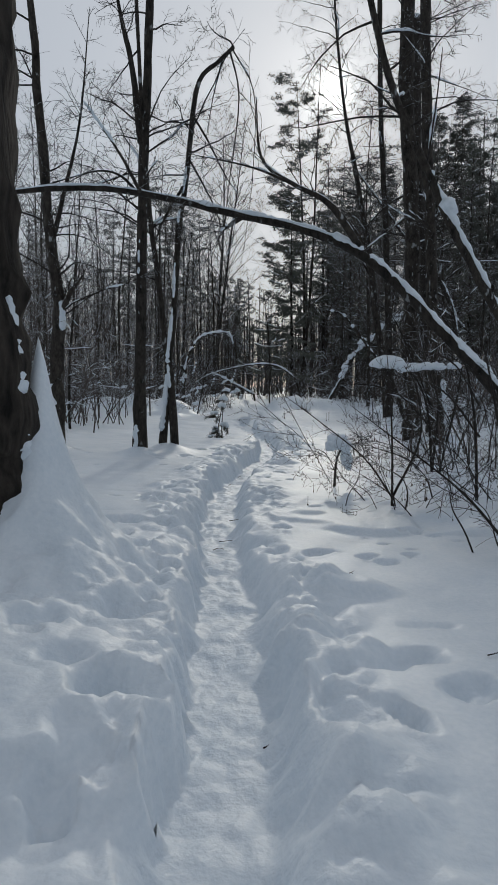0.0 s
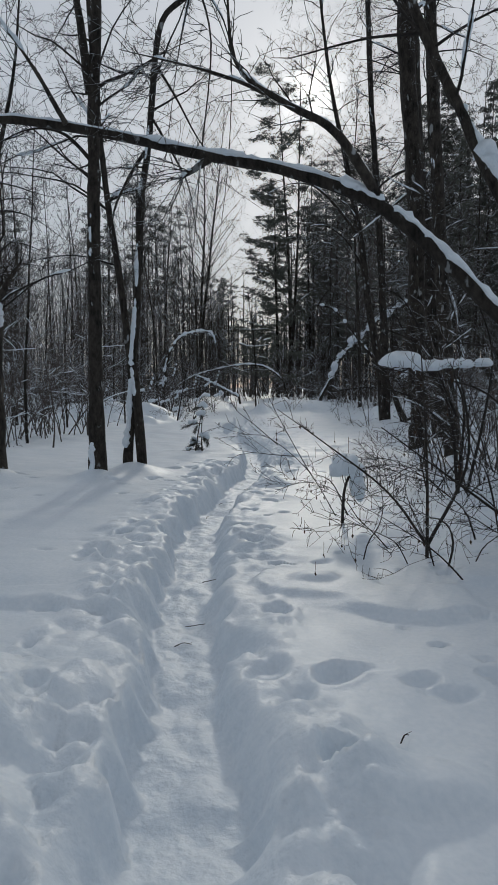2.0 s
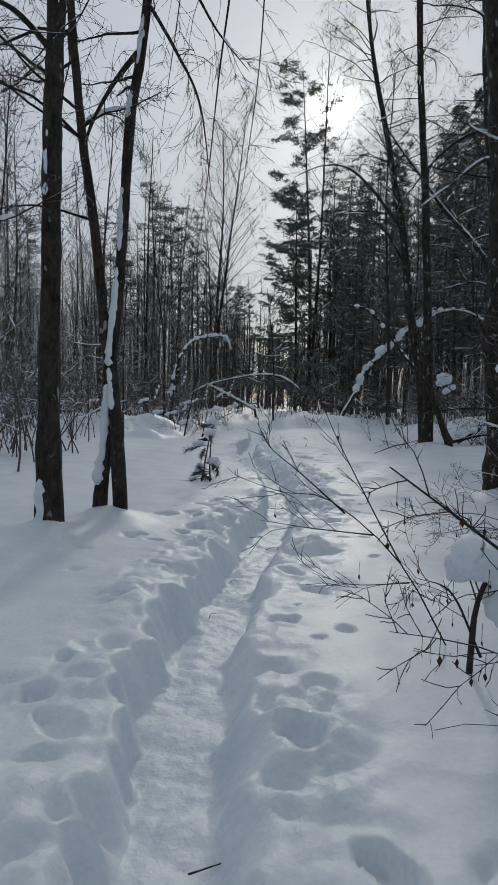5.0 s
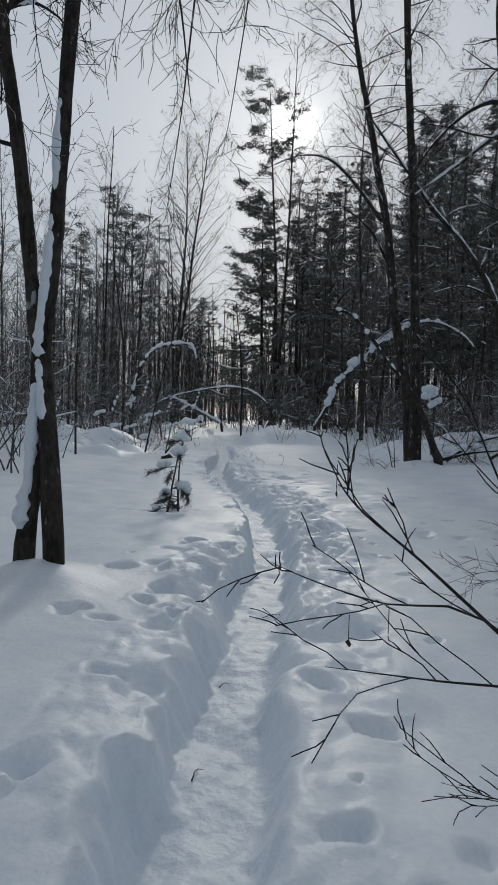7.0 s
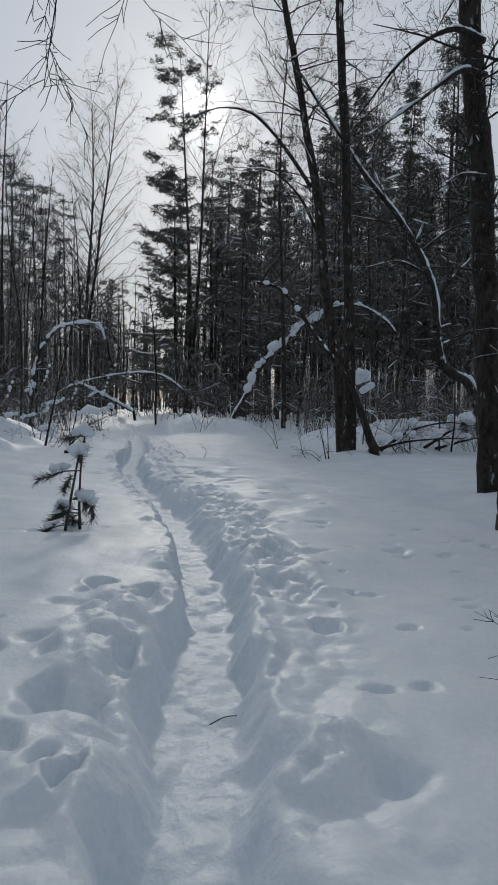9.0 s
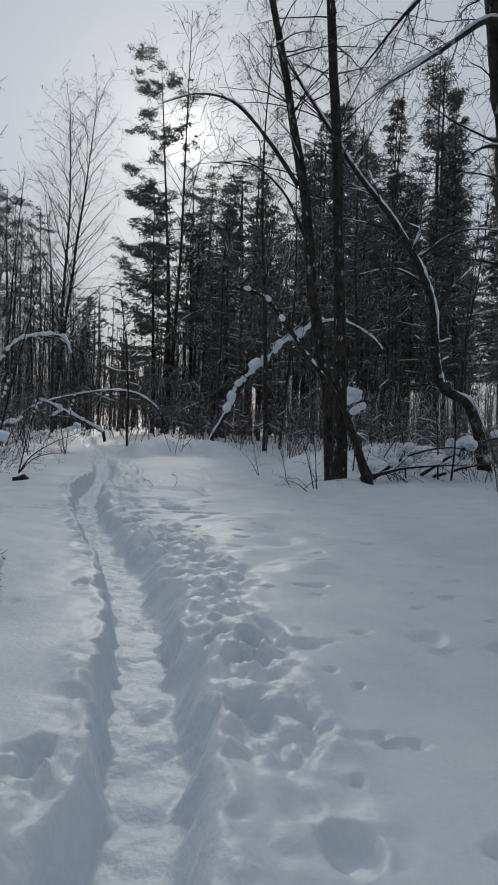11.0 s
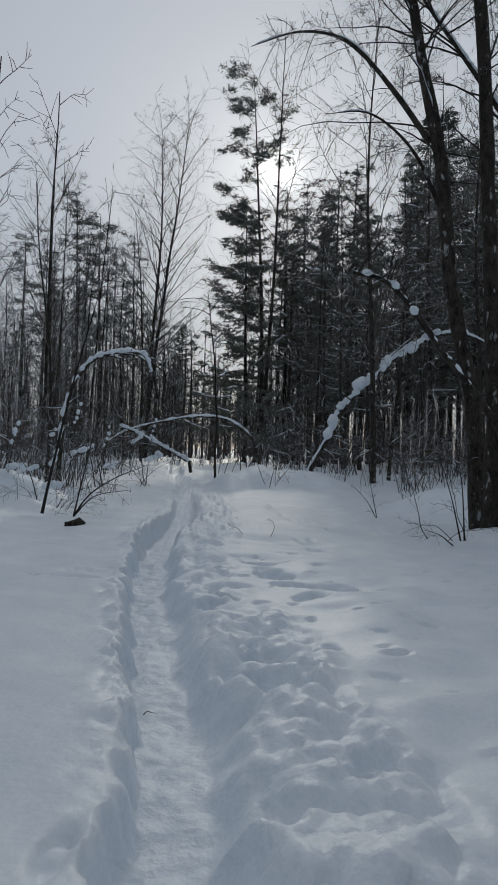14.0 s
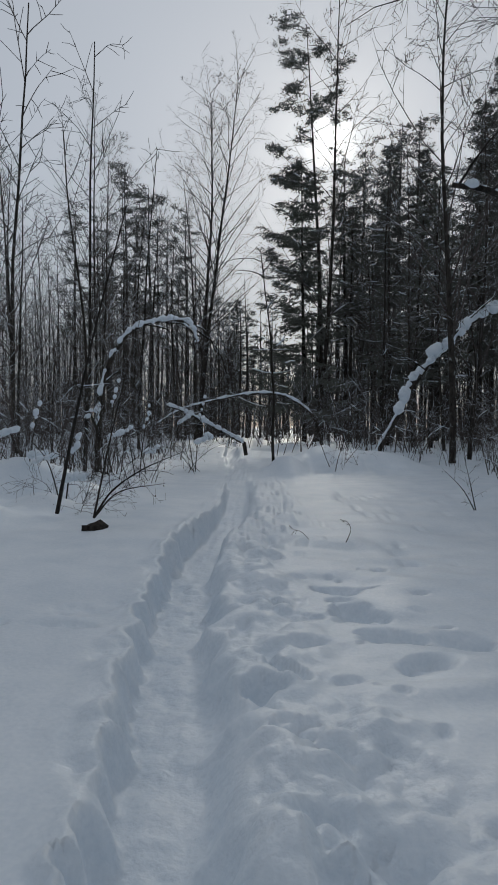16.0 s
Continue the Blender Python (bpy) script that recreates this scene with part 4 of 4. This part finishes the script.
def far_wood():
    """The closed wood behind: stems and their branches, too many and too far to tell apart."""
    rng = np.random.default_rng(909)
    bag = Bag()
    for _ in range(1100):
        x, y = rng.uniform(-60, 60), rng.uniform(60, 130)
        h = rng.uniform(7, 15)
        p = np.array((x, y, float(surface(x, y)) - 0.3))
        top = p + (rng.normal() * 0.5, rng.normal() * 0.5, h)
        tube(bag, [p, (p + top) / 2 + rng.normal(size=3) * 0.15, top], [rng.uniform(0.06, 0.14), 0.06, 0.015], 4)
        for _ in range(14):
            u = rng.uniform(0.12, 0.98)
            q = p + (top - p) * u
            a, k = rng.uniform(0, 6.3), rng.uniform(0.8, 2.4) * (1.2 - u)
            tube(bag, [q, q + np.array((math.cos(a), math.sin(a), rng.uniform(0.2, 1.0))) * k, q + np.array((math.cos(a + 0.3) * 1.7, math.sin(a + 0.3) * 1.7, rng.uniform(0.6, 1.6))) * k], [0.022, 0.016, 0.01], 3)
    tagged(new("far_wood", bag.mesh("far_wood", TWIG)), "dense bare winter wood closing the view", "woods", kind="stuff")
    bag = Bag()
    for _ in range(2700):
        x, y = rng.uniform(-30, 34), rng.uniform(32, 80)
        if (abs(x - float(trail(y))) < 1.4 and y < 47) or (y < 38 and 0.9 < x < 6):
            continue
        p = np.array((x, y, float(surface(x, y)) - 0.2))
        h = rng.uniform(1.0, 4.2)
        ln = side_line(rng, p, (rng.normal() * 0.3, rng.normal() * 0.3, 1), h, 4, 0.12)
        tube(bag, ln, np.linspace(0.015, 0.006, 4), 3)
        twigs(bag, rng, ln, 0.012, 6, h * 0.42, 0, -0.05, 1.1, None, 0.15, 3, 0.0055)
    tagged(new("far_undergrowth", bag.mesh("far_undergrowth", TWIG)), "dense tangle of bare undergrowth at the wood's edge", "undergrowth", kind="stuff")


far_wood()


# ---- bent and fallen trees over the clearing ----
standing_tree("arched_sapling", "sapling bent into an arch with snow along it and drooping twigs",
              [(-2.99, 29.7, 0.5), (-2.82, 29.7, 2.37), (-2.5, 29.7, 3.2), (-1.97, 29.7, 3.65), (-1.04, 29.7, 3.72), (-0.75, 29.6, 3.2), (-0.6, 29.6, 2.6)], 0.06, 0.02, 101, top=0, flare=0.0,
              limbs=(([(-1.5, 29.7, 3.7), (-1.0, 29.6, 3.6), (-0.7, 29.5, 3.0), (-0.65, 29.5, 2.3)], 0.02), ([(-1.1, 29.7, 3.7), (-0.6, 29.6, 3.5), (-0.35, 29.5, 2.9), (-0.3, 29.5, 2.3)], 0.02),
                     ([(-2.9, 29.7, 1.2), (-3.2, 29.6, 1.9), (-3.4, 29.6, 2.3), (-3.8, 29.6, 1.9)], 0.03), ([(-1.9, 29.7, 3.65), (-1.4, 29.6, 3.5), (-1.0, 29.5, 2.9), (-0.95, 29.5, 2.1)], 0.02),
                     ([(-2.3, 29.7, 3.4), (-2.0, 29.6, 3.2), (-1.7, 29.5, 2.6), (-1.6, 29.5, 1.9)], 0.018), ([(-0.9, 29.7, 3.6), (-0.4, 29.6, 3.2), (-0.15, 29.5, 2.6), (-0.1, 29.5, 2.0)], 0.02), ([(-2.8, 29.7, 2.4), (-2.4, 29.5, 2.6), (-2.0, 29.4, 2.1), (-1.9, 29.4, 1.5)], 0.018)), lumps=((0.3, 0.8, 8, 0.075),), patches=((0.1, 0.97, (-0.2, -0.3, 0.7), 1.3, 0.92), (0.08, 0.8, (-0.6, -0.4, 0.6), 1.2, 0.8)))
standing_tree("arched_sapling", "thin birch bowed to the ground with a line of snow",
              [(3.3, 41.8, 0.5), (3.1, 41.8, 1.5), (2.58, 41.8, 2.2), (1.6, 41.8, 2.74), (0.38, 41.8, 2.79), (-0.83, 41.8, 2.57), (-2.4, 41.8, 2.15), (-3.6, 41.8, 1.4)], 0.075, 0.03, 102, flare=0.0,
              patches=((0.02, 0.97, (0, -0.4, 0.75), 1.3, 0.98),))
standing_tree("arched_sapling", "bent birch bearing big separate lumps of snow",
              [(4.1, 35.2, 0.5), (4.87, 35.2, 2.0), (5.33, 35.2, 2.95), (6.36, 35.2, 4.0), (7.11, 35.2, 4.75), (8.43, 35.2, 5.55), (9.66, 35.2, 5.65), (10.9, 35.2, 5.0), (11.7, 35.2, 3.8), (12.2, 35.2, 2)], 0.09, 0.03, 103, flare=0.02, top=6,
              limbs=(([(5.0, 35.2, 2.3), (6.3, 35.1, 4.1), (7.6, 35, 5.4), (8.6, 35, 5.9)], 0.04), ([(5.6, 35, 3.2), (5.1, 34.9, 3.5), (4.7, 34.8, 3.55)], 0.025)),
              lumps=((0.12, 0.52, 15, 0.20), (0.5, 0.7, 5, 0.13)), patches=((0.02, 0.2, (-0.4, -0.5, 0.7), 1.0, 0.98), (0.12, 0.55, (-0.3, -0.5, 0.75), 1.5, 0.9), (0.5, 0.95, (0, -0.4, 0.78), 1.2, 0.98)))
standing_tree("fallen_log", "thin fallen trunk under a ridge of snow",
              [(0.26, 33, 0.98), (-0.5, 33, 1.38), (-1.4, 33, 1.84), (-1.9, 33.1, 2.02)], 0.05, 0.035, 104, flare=0.0, patches=((0, 1, (0.1, -0.5, 0.76), 1.5, 0.98),))
standing_tree("young_tree", "thin dark upright stem beside the trail", [(0.98, 32.3, 0.4), (0.97, 32.3, 2.0), (0.85, 32.3, 4.0), (0.6, 32.3, 6)], 0.04, 0.01, 105, top=5, bare=0.5, flare=0.0)


# ---- small things beside the trail ----
def young_pine(where, height, seed):
    rng = np.random.default_rng(seed)
    t = thing("young_pine", where, "small young pine with drooping needle tufts under snow", "tree")
    wood, green, snow = Bag(), Bag(), Bag()

    def tuft(p, way, k):
        for _ in range(80):
            out = rng.normal(size=3) * 0.6 + np.asarray(way) * 1.0
            out *= k * rng.uniform(0.6, 1.1) / np.linalg.norm(out)
            w = np.cross(out, rng.normal(size=3))
            w *= 0.0035 / (np.linalg.norm(w) + 1e-9)
            q = p - np.asarray(way) * rng.uniform(0, 0.12)
            green.add([q - w, q + w, q + out], [(0, 1, 2)])

    for x0, h in ((0.0, height), (0.14, height * 0.8)):
        line = side_line(rng, (x0, 0, -0.15), (rng.normal() * 0.05, 0, 1), h + 0.15, 8, 0.05)
        tube(wood, line, np.linspace(0.018, 0.006, 8), 6)
        tuft(line[-1], (0.1, -0.1, 0.9), 0.13)
        snow_on(snow, rng, [line[-1] + (-0.09, 0, 0.02), line[-1] + (0, 0, 0.06), line[-1] + (0.09, 0, 0.02)], 0.09, 1.2, cover=1.0)
        for k in range(8):
            at, _ = along(line, rng.uniform(0.08, 0.95))
            a = rng.uniform(0, 2 * math.pi)
            br = side_line(rng, at, (math.cos(a), math.sin(a), 0.2), rng.uniform(0.18, 0.42), 5, 0.16, (0, 0, -3.0))
            tube(wood, br, np.linspace(0.008, 0.004, 5), 4)
            d = br[-1] - br[-2]
            tuft(br[-1], d / np.linalg.norm(d), 0.11)
            tuft(br[-2], d / np.linalg.norm(d), 0.09)
            if rng.random() < 0.5:
                snow_on(snow, rng, spline(br[1:4], 6), 0.05, 1.1, cover=0.9)
    part("stem", wood, TWIG, t)
    part("needles", green, NEEDLE, t, "dark green needles", smooth=False)
    tagged(part("snow_cover", snow, CLOD, t, "white snow on tufts"), kind="stuff")


young_pine((-0.80, 14.85, snow_level(-0.8, 14.85) - 0.05), 1.0, 201)


def pillow(bag, rng, at, rx, ry, high):
    """A flat-bottomed cushion of snow with an uneven rounded top."""
    n, m = 9, 20
    q = np.linspace(0, 1, n)
    a = np.arange(m) * 2 * math.pi / m
    wob = 1 + 0.22 * np.sin(2 * a + rng.uniform(0, 6)) + 0.10 * np.sin(5 * a + rng.uniform(0, 6)) + 0.04 * rng.normal(size=m)
    r = np.sin(np.pi * (0.06 + 0.88 * q))[:, None] ** 0.6 * wob
    z = -np.cos(np.pi * q) * 0.5 + 0.5
    z = np.where(z < 0.4, 0.12 + z * 0.7, z)[:, None] * high * (1 + 0.14 * np.sin(3 * a + rng.uniform(0, 6)))
    v = np.stack([at[0] + rx * r * np.cos(a), at[1] + ry * r * np.sin(a), at[2] + z + 0.006 * rng.normal(size=(n, m))], -1)
    bag.add(v, rings(n, m))


def bush(name, label, where, stems, seed, side=7, length=0.5, leaves=0, caps=(), pillows=(), droop=-0.3, spread=0.9, wild=0, tall=1.4, lean=(0, 0)):
    """Stems through given places (relative to the root), each with side shoots; a few withered leaves; heaps of snow."""
    rng = np.random.default_rng(seed)
    t = thing(name, where, label, "bush")
    snow, leaf = Bag(), Bag()
    stems = [(np.array(pts, float), r) for pts, r in stems]
    for _ in range(wild):
        way = (lean[0] + rng.normal() * 0.5, lean[1] + rng.normal() * 0.4, 1)
        stems.append((side_line(rng, (rng.normal() * 0.2, rng.normal() * 0.25, -0.1), way, tall * rng.uniform(0.5, 1.2), 7, 0.2, (lean[0] * 0.5, lean[1] * 0.5, -0.5)), rng.uniform(0.004, 0.009)))
    for pts, r in stems:
        b = Bag()
        line = spline(pts, 16)
        tube(b, line, np.linspace(r, r * 0.2, 16), 6, 0.05, rng)
        twigs(b, rng, line, r * 0.6, side, length, 1, droop, spread, None, 0.2, 3, 0.002)
        part("stem", b, SWITCH, t)
        for _ in range(leaves):
            p, _ = along(line, rng.uniform(0.5, 1))
            p = p + rng.normal(size=3) * (0.12, 0.12, 0.06)
            h, w, a = rng.uniform(0.018, 0.035), rng.uniform(0.005, 0.009), rng.uniform(0, 3.1)
            c, s = math.cos(a) * w, math.sin(a) * w
            tube(leaf, [p, p + (0, 0, -0.06)], 0.0012, 3)
            q = p + (0, 0, -0.06)
            leaf.add([q, q + (c, s, -h * 0.4), q + (s * 0.6, -c * 0.6, -h), q + (-c, -s, -h * 0.5)], [(0, 1, 2), (0, 2, 3)])
    if leaf.n:
        part("leaves", leaf, LEAF, t, "withered brown hanging leaves", smooth=False)
    for pts, r in caps:
        snow_lumps(snow, rng, spline(pts, 12), 4, r)
    for x, y, z, rx, ry, high in pillows:
        pillow(snow, rng, (x, y, z), rx, ry, high)
    if snow.n:
        tagged(part("snow_cover", snow, CLOD, t, "rounded heap of snow"), kind="stuff")
    return t


bush("bush", "bare dark bush leaning over the snow with drooping twigs", (1.9, 5.6, 0.30),
     [([(0, 0, -0.1), (-0.05, 0.05, 0.5), (-0.18, 0.1, 1.2), (-0.3, 0.1, 1.6)], 0.016), ([(0, 0, -0.1), (-0.35, 0.1, 0.3), (-0.8, 0.2, 0.65), (-1.2, 0.3, 0.95)], 0.014),
      ([(0.12, 0.05, -0.1), (0.05, 0.1, 0.6), (-0.05, 0.1, 1.4)], 0.014), ([(0.2, 0, -0.1), (0.1, 0.1, 0.5), (-0.1, 0.2, 1.1)], 0.02)], 301, 9, 0.4, 8, wild=7, tall=1.3, lean=(-0.2, 0.1))
bush("bush", "bare dark bush with crossing twigs and withered leaves", (1.35, 7.2, 0.30),
     [([(0, 0, -0.1), (-0.04, -0.1, 0.5), (-0.1, -0.2, 1.0), (-0.2, -0.4, 1.5)], 0.014), ([(0, 0, 0), (-0.3, 0, 0.4), (-0.75, 0, 0.75), (-1.1, 0, 1.0)], 0.012),
      ([(0, 0, 0), (0.2, -0.2, 0.6), (0.1, -0.4, 1.1), (-0.1, -0.7, 1.3)], 0.014)], 302, 9, 0.42, 9, wild=10, tall=1.4, lean=(-0.15, -0.2))
bush("bush", "spreading bush bearing flat pillows of snow on its branches", (2.55, 10.0, 0.30),
     [([(0, 0, -0.1), (-0.1, 0, 0.8), (-0.35, -0.05, 1.3), (-0.8, -0.1, 1.38)], 0.022), ([(0, 0, -0.1), (0.05, 0, 0.9), (-0.1, -0.1, 1.35), (0.3, -0.1, 1.42)], 0.02),
      ([(0.1, 0, -0.1), (0.3, 0, 0.9), (0.35, 0, 1.6), (0.1, 0, 2.3)], 0.02), ([(0, 0, 0.5), (-0.5, 0, 1.0), (-1.0, 0, 1.15), (-1.5, 0.1, 1.1)], 0.016), ([(0, 0.1, 0.8), (-0.4, 0.1, 1.7), (-0.7, 0.1, 2.2), (-1.1, 0.1, 2.3)], 0.014)], 315, 10, 0.6, 3, wild=12, tall=2.0, lean=(-0.25, 0),
     pillows=((-0.72, -0.1, 1.36, 0.20, 0.16, 0.17), (-0.42, -0.08, 1.33, 0.17, 0.15, 0.12), (-0.08, -0.1, 1.36, 0.20, 0.14, 0.10), (0.22, -0.1, 1.38, 0.12, 0.12, 0.09)))
bush("bush", "tall bare bush with crossing thin branches", (2.35, 7.6, 0.30), [([(0, 0, -0.1), (-0.1, -0.1, 0.8), (-0.3, -0.2, 1.5), (-0.6, -0.3, 1.9)], 0.018), ([(0, 0, 0.6), (-0.5, -0.2, 1.1), (-1.1, -0.3, 1.25), (-1.6, -0.3, 1.35)], 0.012), ([(0, 0, 0.9), (-0.5, -0.4, 1.4), (-1.2, -0.5, 1.5), (-1.7, -0.5, 1.75)], 0.011)],
     309, 9, 0.5, 2, wild=10, tall=2.0, lean=(-0.2, -0.1))
bush("bent_bush", "doubled-over stem under a round heap of snow", (0.92, 8.35, 0.30),
     [([(0, 0, -0.1), (0.02, 0, 0.25), (0.12, 0, 0.45), (0.2, -0.05, 0.4), (0.22, -0.05, 0.2)], 0.016), ([(0.05, 0, 0), (-0.1, 0, 0.3), (-0.3, -0.1, 0.4)], 0.008)], 303, 8, 0.35, 6,
     caps=(([(-0.02, 0.02, 0.36), (0.06, 0.02, 0.42), (0.14, 0.02, 0.38)], 0.10), ([(0.12, 0.05, 0.3), (0.16, 0.05, 0.12)], 0.09)))
bush("bush", "slender bush of bare dark switches reaching over the trail", (0.95, 8.7, 0.26),
     [([(0, 0, -0.1), (-0.3, -0.05, 0.4), (-0.67, -0.1, 0.72), (-0.9, -0.12, 0.76), (-1.05, -0.1, 0.80), (-1.15, -0.1, 0.84)], 0.0048), ([(-0.6, -0.1, 0.66), (-0.82, -0.1, 0.85), (-0.98, -0.1, 0.98), (-1.05, -0.1, 1.1)], 0.005),
      ([(-0.45, -0.08, 0.55), (-0.75, -0.1, 0.58), (-1.03, -0.12, 0.62)], 0.005), ([(-0.3, -0.05, 0.4), (-0.5, -0.1, 0.75), (-0.66, -0.1, 1.05), (-0.75, -0.1, 1.25)], 0.005), ([(-0.25, -0.05, 0.3), (-0.55, -0.1, 0.3), (-0.76, -0.12, 0.36)], 0.004)], 304, 5, 0.36, 1, droop=0.5, spread=0.5)
bush("dry_weed", "few thin dry stalks in the snow", (-0.86, 2.25, 0.22), [([(0, 0, -0.05), (0.02, 0, 0.12), (0.06, 0, 0.26)], 0.004), ([(0.02, 0, -0.05), (-0.03, 0, 0.1), (-0.02, 0, 0.22)], 0.003)], 311, 3, 0.08)
bush("stump_bush", "rotten stump sprouting bare switches with withered leaves", (-1.32, 22.67, 0.42),
     [([(0, 0, 0), (0.2, 0, 0.3), (0.55, 0, 0.55), (1.0, 0, 0.75)], 0.016), ([(0, 0, 0), (0.1, 0, 0.5), (0.25, 0, 1.2), (0.5, 0, 2.2)], 0.014), ([(0, 0, 0), (0.3, -0.1, 0.3), (0.8, -0.1, 0.4)], 0.012),
      ([(-0.5, 0.3, 0), (-0.35, 0.3, 0.8), (-0.1, 0.3, 2.0), (0.3, 0.3, 3.6)], 0.025)], 305, 7, 0.4, 8)
bush("brush_heap", "low tangle of twigs and branches under snow", (8.4, 23.6, 0.45), [([(-1.4, 0, 0), (-0.2, 0, 0.7), (1.0, 0, 0.9), (2.0, 0, 0.5)], 0.04), ([(-1.2, -0.2, 0), (0, -0.2, 0.3), (1.5, -0.2, 0.4)], 0.04)], 312, 9, 0.7, 0, wild=16, tall=1.5, lean=(-0.1, 0),
     caps=(([(-0.8, 0, 0.5), (-0.2, 0, 0.75), (1.0, 0, 0.95), (1.8, 0, 0.6)], 0.15), ([(-1, -0.2, 0.1), (0, -0.2, 0.36), (1.3, -0.2, 0.45)], 0.14)))
bush("bush", "thin bare bush at the foot of a tree", (3.95, 21.9, 0.38), [([(0, 0, -0.1), (-0.15, 0, 0.5), (-0.35, 0, 1.1)], 0.012), ([(0.05, 0, -0.1), (0.0, 0, 0.6), (-0.1, 0, 1.2)], 0.012)], 313, 6, 0.5, 0, wild=5, tall=1.2, lean=(-0.2, 0))
bush("bush", "thin sapling holding up two heaps of snow", (5.6, 24.1, 0.45), [([(0, 0, -0.1), (0.05, 0, 0.8), (0.0, 0, 1.4), (-0.12, 0, 1.68)], 0.016)], 314, 8, 0.5, 0, wild=4, tall=1.4,
     caps=(([(-0.16, 0, 1.62), (0.02, 0, 1.66)], 0.13), ([(-0.02, -0.05, 1.35), (0.12, -0.05, 1.4)], 0.12)))


for n, (x, y, tall) in enumerate(((-2.1, 24.2, 1.3), (-3.1, 25.6, 1.8), (-1.7, 27.6, 1.9), (-2.6, 29.0, 2.4), (-4.4, 24.4, 1.6), (-0.9, 30.5, 2.2))):
    bush("bush", "tangled bare bush with pillows of snow on its twigs", (x, y, snow_level(x, y) - 0.05), [([(0, 0, -0.1), (0.1, 0, 0.5 * tall), (0.3, 0, tall)], 0.013), ([(0, 0, -0.1), (-0.2, 0, 0.5 * tall), (-0.5, 0, 0.8 * tall)], 0.012)], 320 + n, 7, 0.6, 2, wild=9, tall=tall,
         caps=(([(-0.4, -0.1, 0.52 * tall), (-0.1, 0, 0.6 * tall)], 0.065), ([(0.1, -0.1, 0.34 * tall), (0.4, 0, 0.4 * tall)], 0.075), ([(0.1, 0, 0.6 * tall), (0.24, 0, 0.85 * tall)], 0.045)))


def rotten_stump(where, seed):
    rng = np.random.default_rng(seed)
    b = Bag()
    line = np.array([(0, 0, -0.15), (0.02, 0, 0.02), (0.05, 0, 0.09), (0.03, 0, 0.13)])
    tube(b, line, (0.15, 0.13, 0.11, 0.05), 13, 0.2, rng)
    t = new("tree_stump", b.mesh("tree_stump", ROUGH_BARK))
    t.location = where
    tagged(t, "low dark rotten stump half sunk in snow", "stump")


rotten_stump((-1.30, 22.5, snow_level(-1.3, 22.5) - 0.05), 310)
bush("dry_weed", "small dry twig poking from the snow", (1.4, 22.2, 0.30), [([(0, 0, -0.05), (0.05, 0, 0.08), (0.02, 0, 0.17), (-0.06, 0, 0.2)], 0.005), ([(-0.35, 0, -0.05), (-0.45, 0, 0.06), (-0.58, 0, 0.1)], 0.005)], 306, 4, 0.1)
bush("dry_weed", "fan of thin dry switches in the snow", (3.58, 24.6, 0.30), [([(0, 0, -0.05), (-0.2, 0, 0.3), (-0.5, 0, 0.6)], 0.009), ([(0, 0, -0.05), (-0.1, 0, 0.4), (-0.2, 0, 0.8)], 0.009)], 307, 5, 0.3)
bush("brush_heap", "heap of snowed-over broken branches", (6.3, 23.2, 0.40),
     [([(-0.6, 0, 0), (0.2, 0, 0.5), (1.2, 0, 0.7), (2.0, 0, 0.5)], 0.04), ([(-1.0, -0.3, 0), (0, -0.3, 0.25), (1.4, -0.3, 0.35)], 0.05), ([(0.9, 0, 0), (0.85, 0, 0.9), (0.7, 0, 2.2)], 0.02), ([(0.2, 0.1, 0), (0.1, 0.1, 0.8), (-0.1, 0.1, 1.4)], 0.015),
      ([(1.1, -0.2, 0), (1.15, -0.2, 1.0), (1.0, -0.2, 3.0)], 0.025)], 308, 10, 0.7, 0, wild=12, tall=1.5, lean=(0.1, 0),
     caps=(([(-0.3, 0, 0.4), (0.2, 0, 0.62), (1.2, 0, 0.8), (1.9, 0, 0.6)], 0.12), ([(-0.8, -0.3, 0.2), (0, -0.3, 0.36), (1.2, -0.3, 0.45)], 0.1)))


def loose_twig(points, r, seed):
    rng = np.random.default_rng(seed)
    b = Bag()
    line = spline(points, 8)
    tube(b, line, np.linspace(r, r * 0.5, 8), 5, 0.08, rng)
    twigs(b, rng, line, r * 0.7, 1, 0.06, 0, -3, 0.5, None, 0.3, 3, 0.0015)
    ob = new("fallen_twig", b.mesh("fallen_twig", SWITCH))
    return tagged(ob, "broken dark twig lying on the snow", "twig", "twigs on the snow")


for n, (x, y, a, ln) in enumerate(((-0.37, 9.64, 1.3, 0.09), (-0.25, 10.49, 0.7, 0.07), (0.07, 11.64, 0.4, 0.16), (0.10, 16.91, 0.6, 0.05), (-0.30, 7.3, 0.35, 0.34), (-0.36, 6.4, 0.1, 0.3), (-0.4, 6.1, 0.3, 0.1), (0.95, 3.5, 0.2, 0.2), (0.52, 4.74, 0.9, 0.07), (-0.05, 3.1, 0.4, 0.12))):
    z = snow_level(x, y) + 0.01
    loose_twig([(x, y, z), (x + 0.5 * ln * math.cos(a), y + 0.5 * ln * math.sin(a), z + 0.015), (x + ln * math.cos(a), y + ln * math.sin(a), z)], 0.0032, 400 + n)
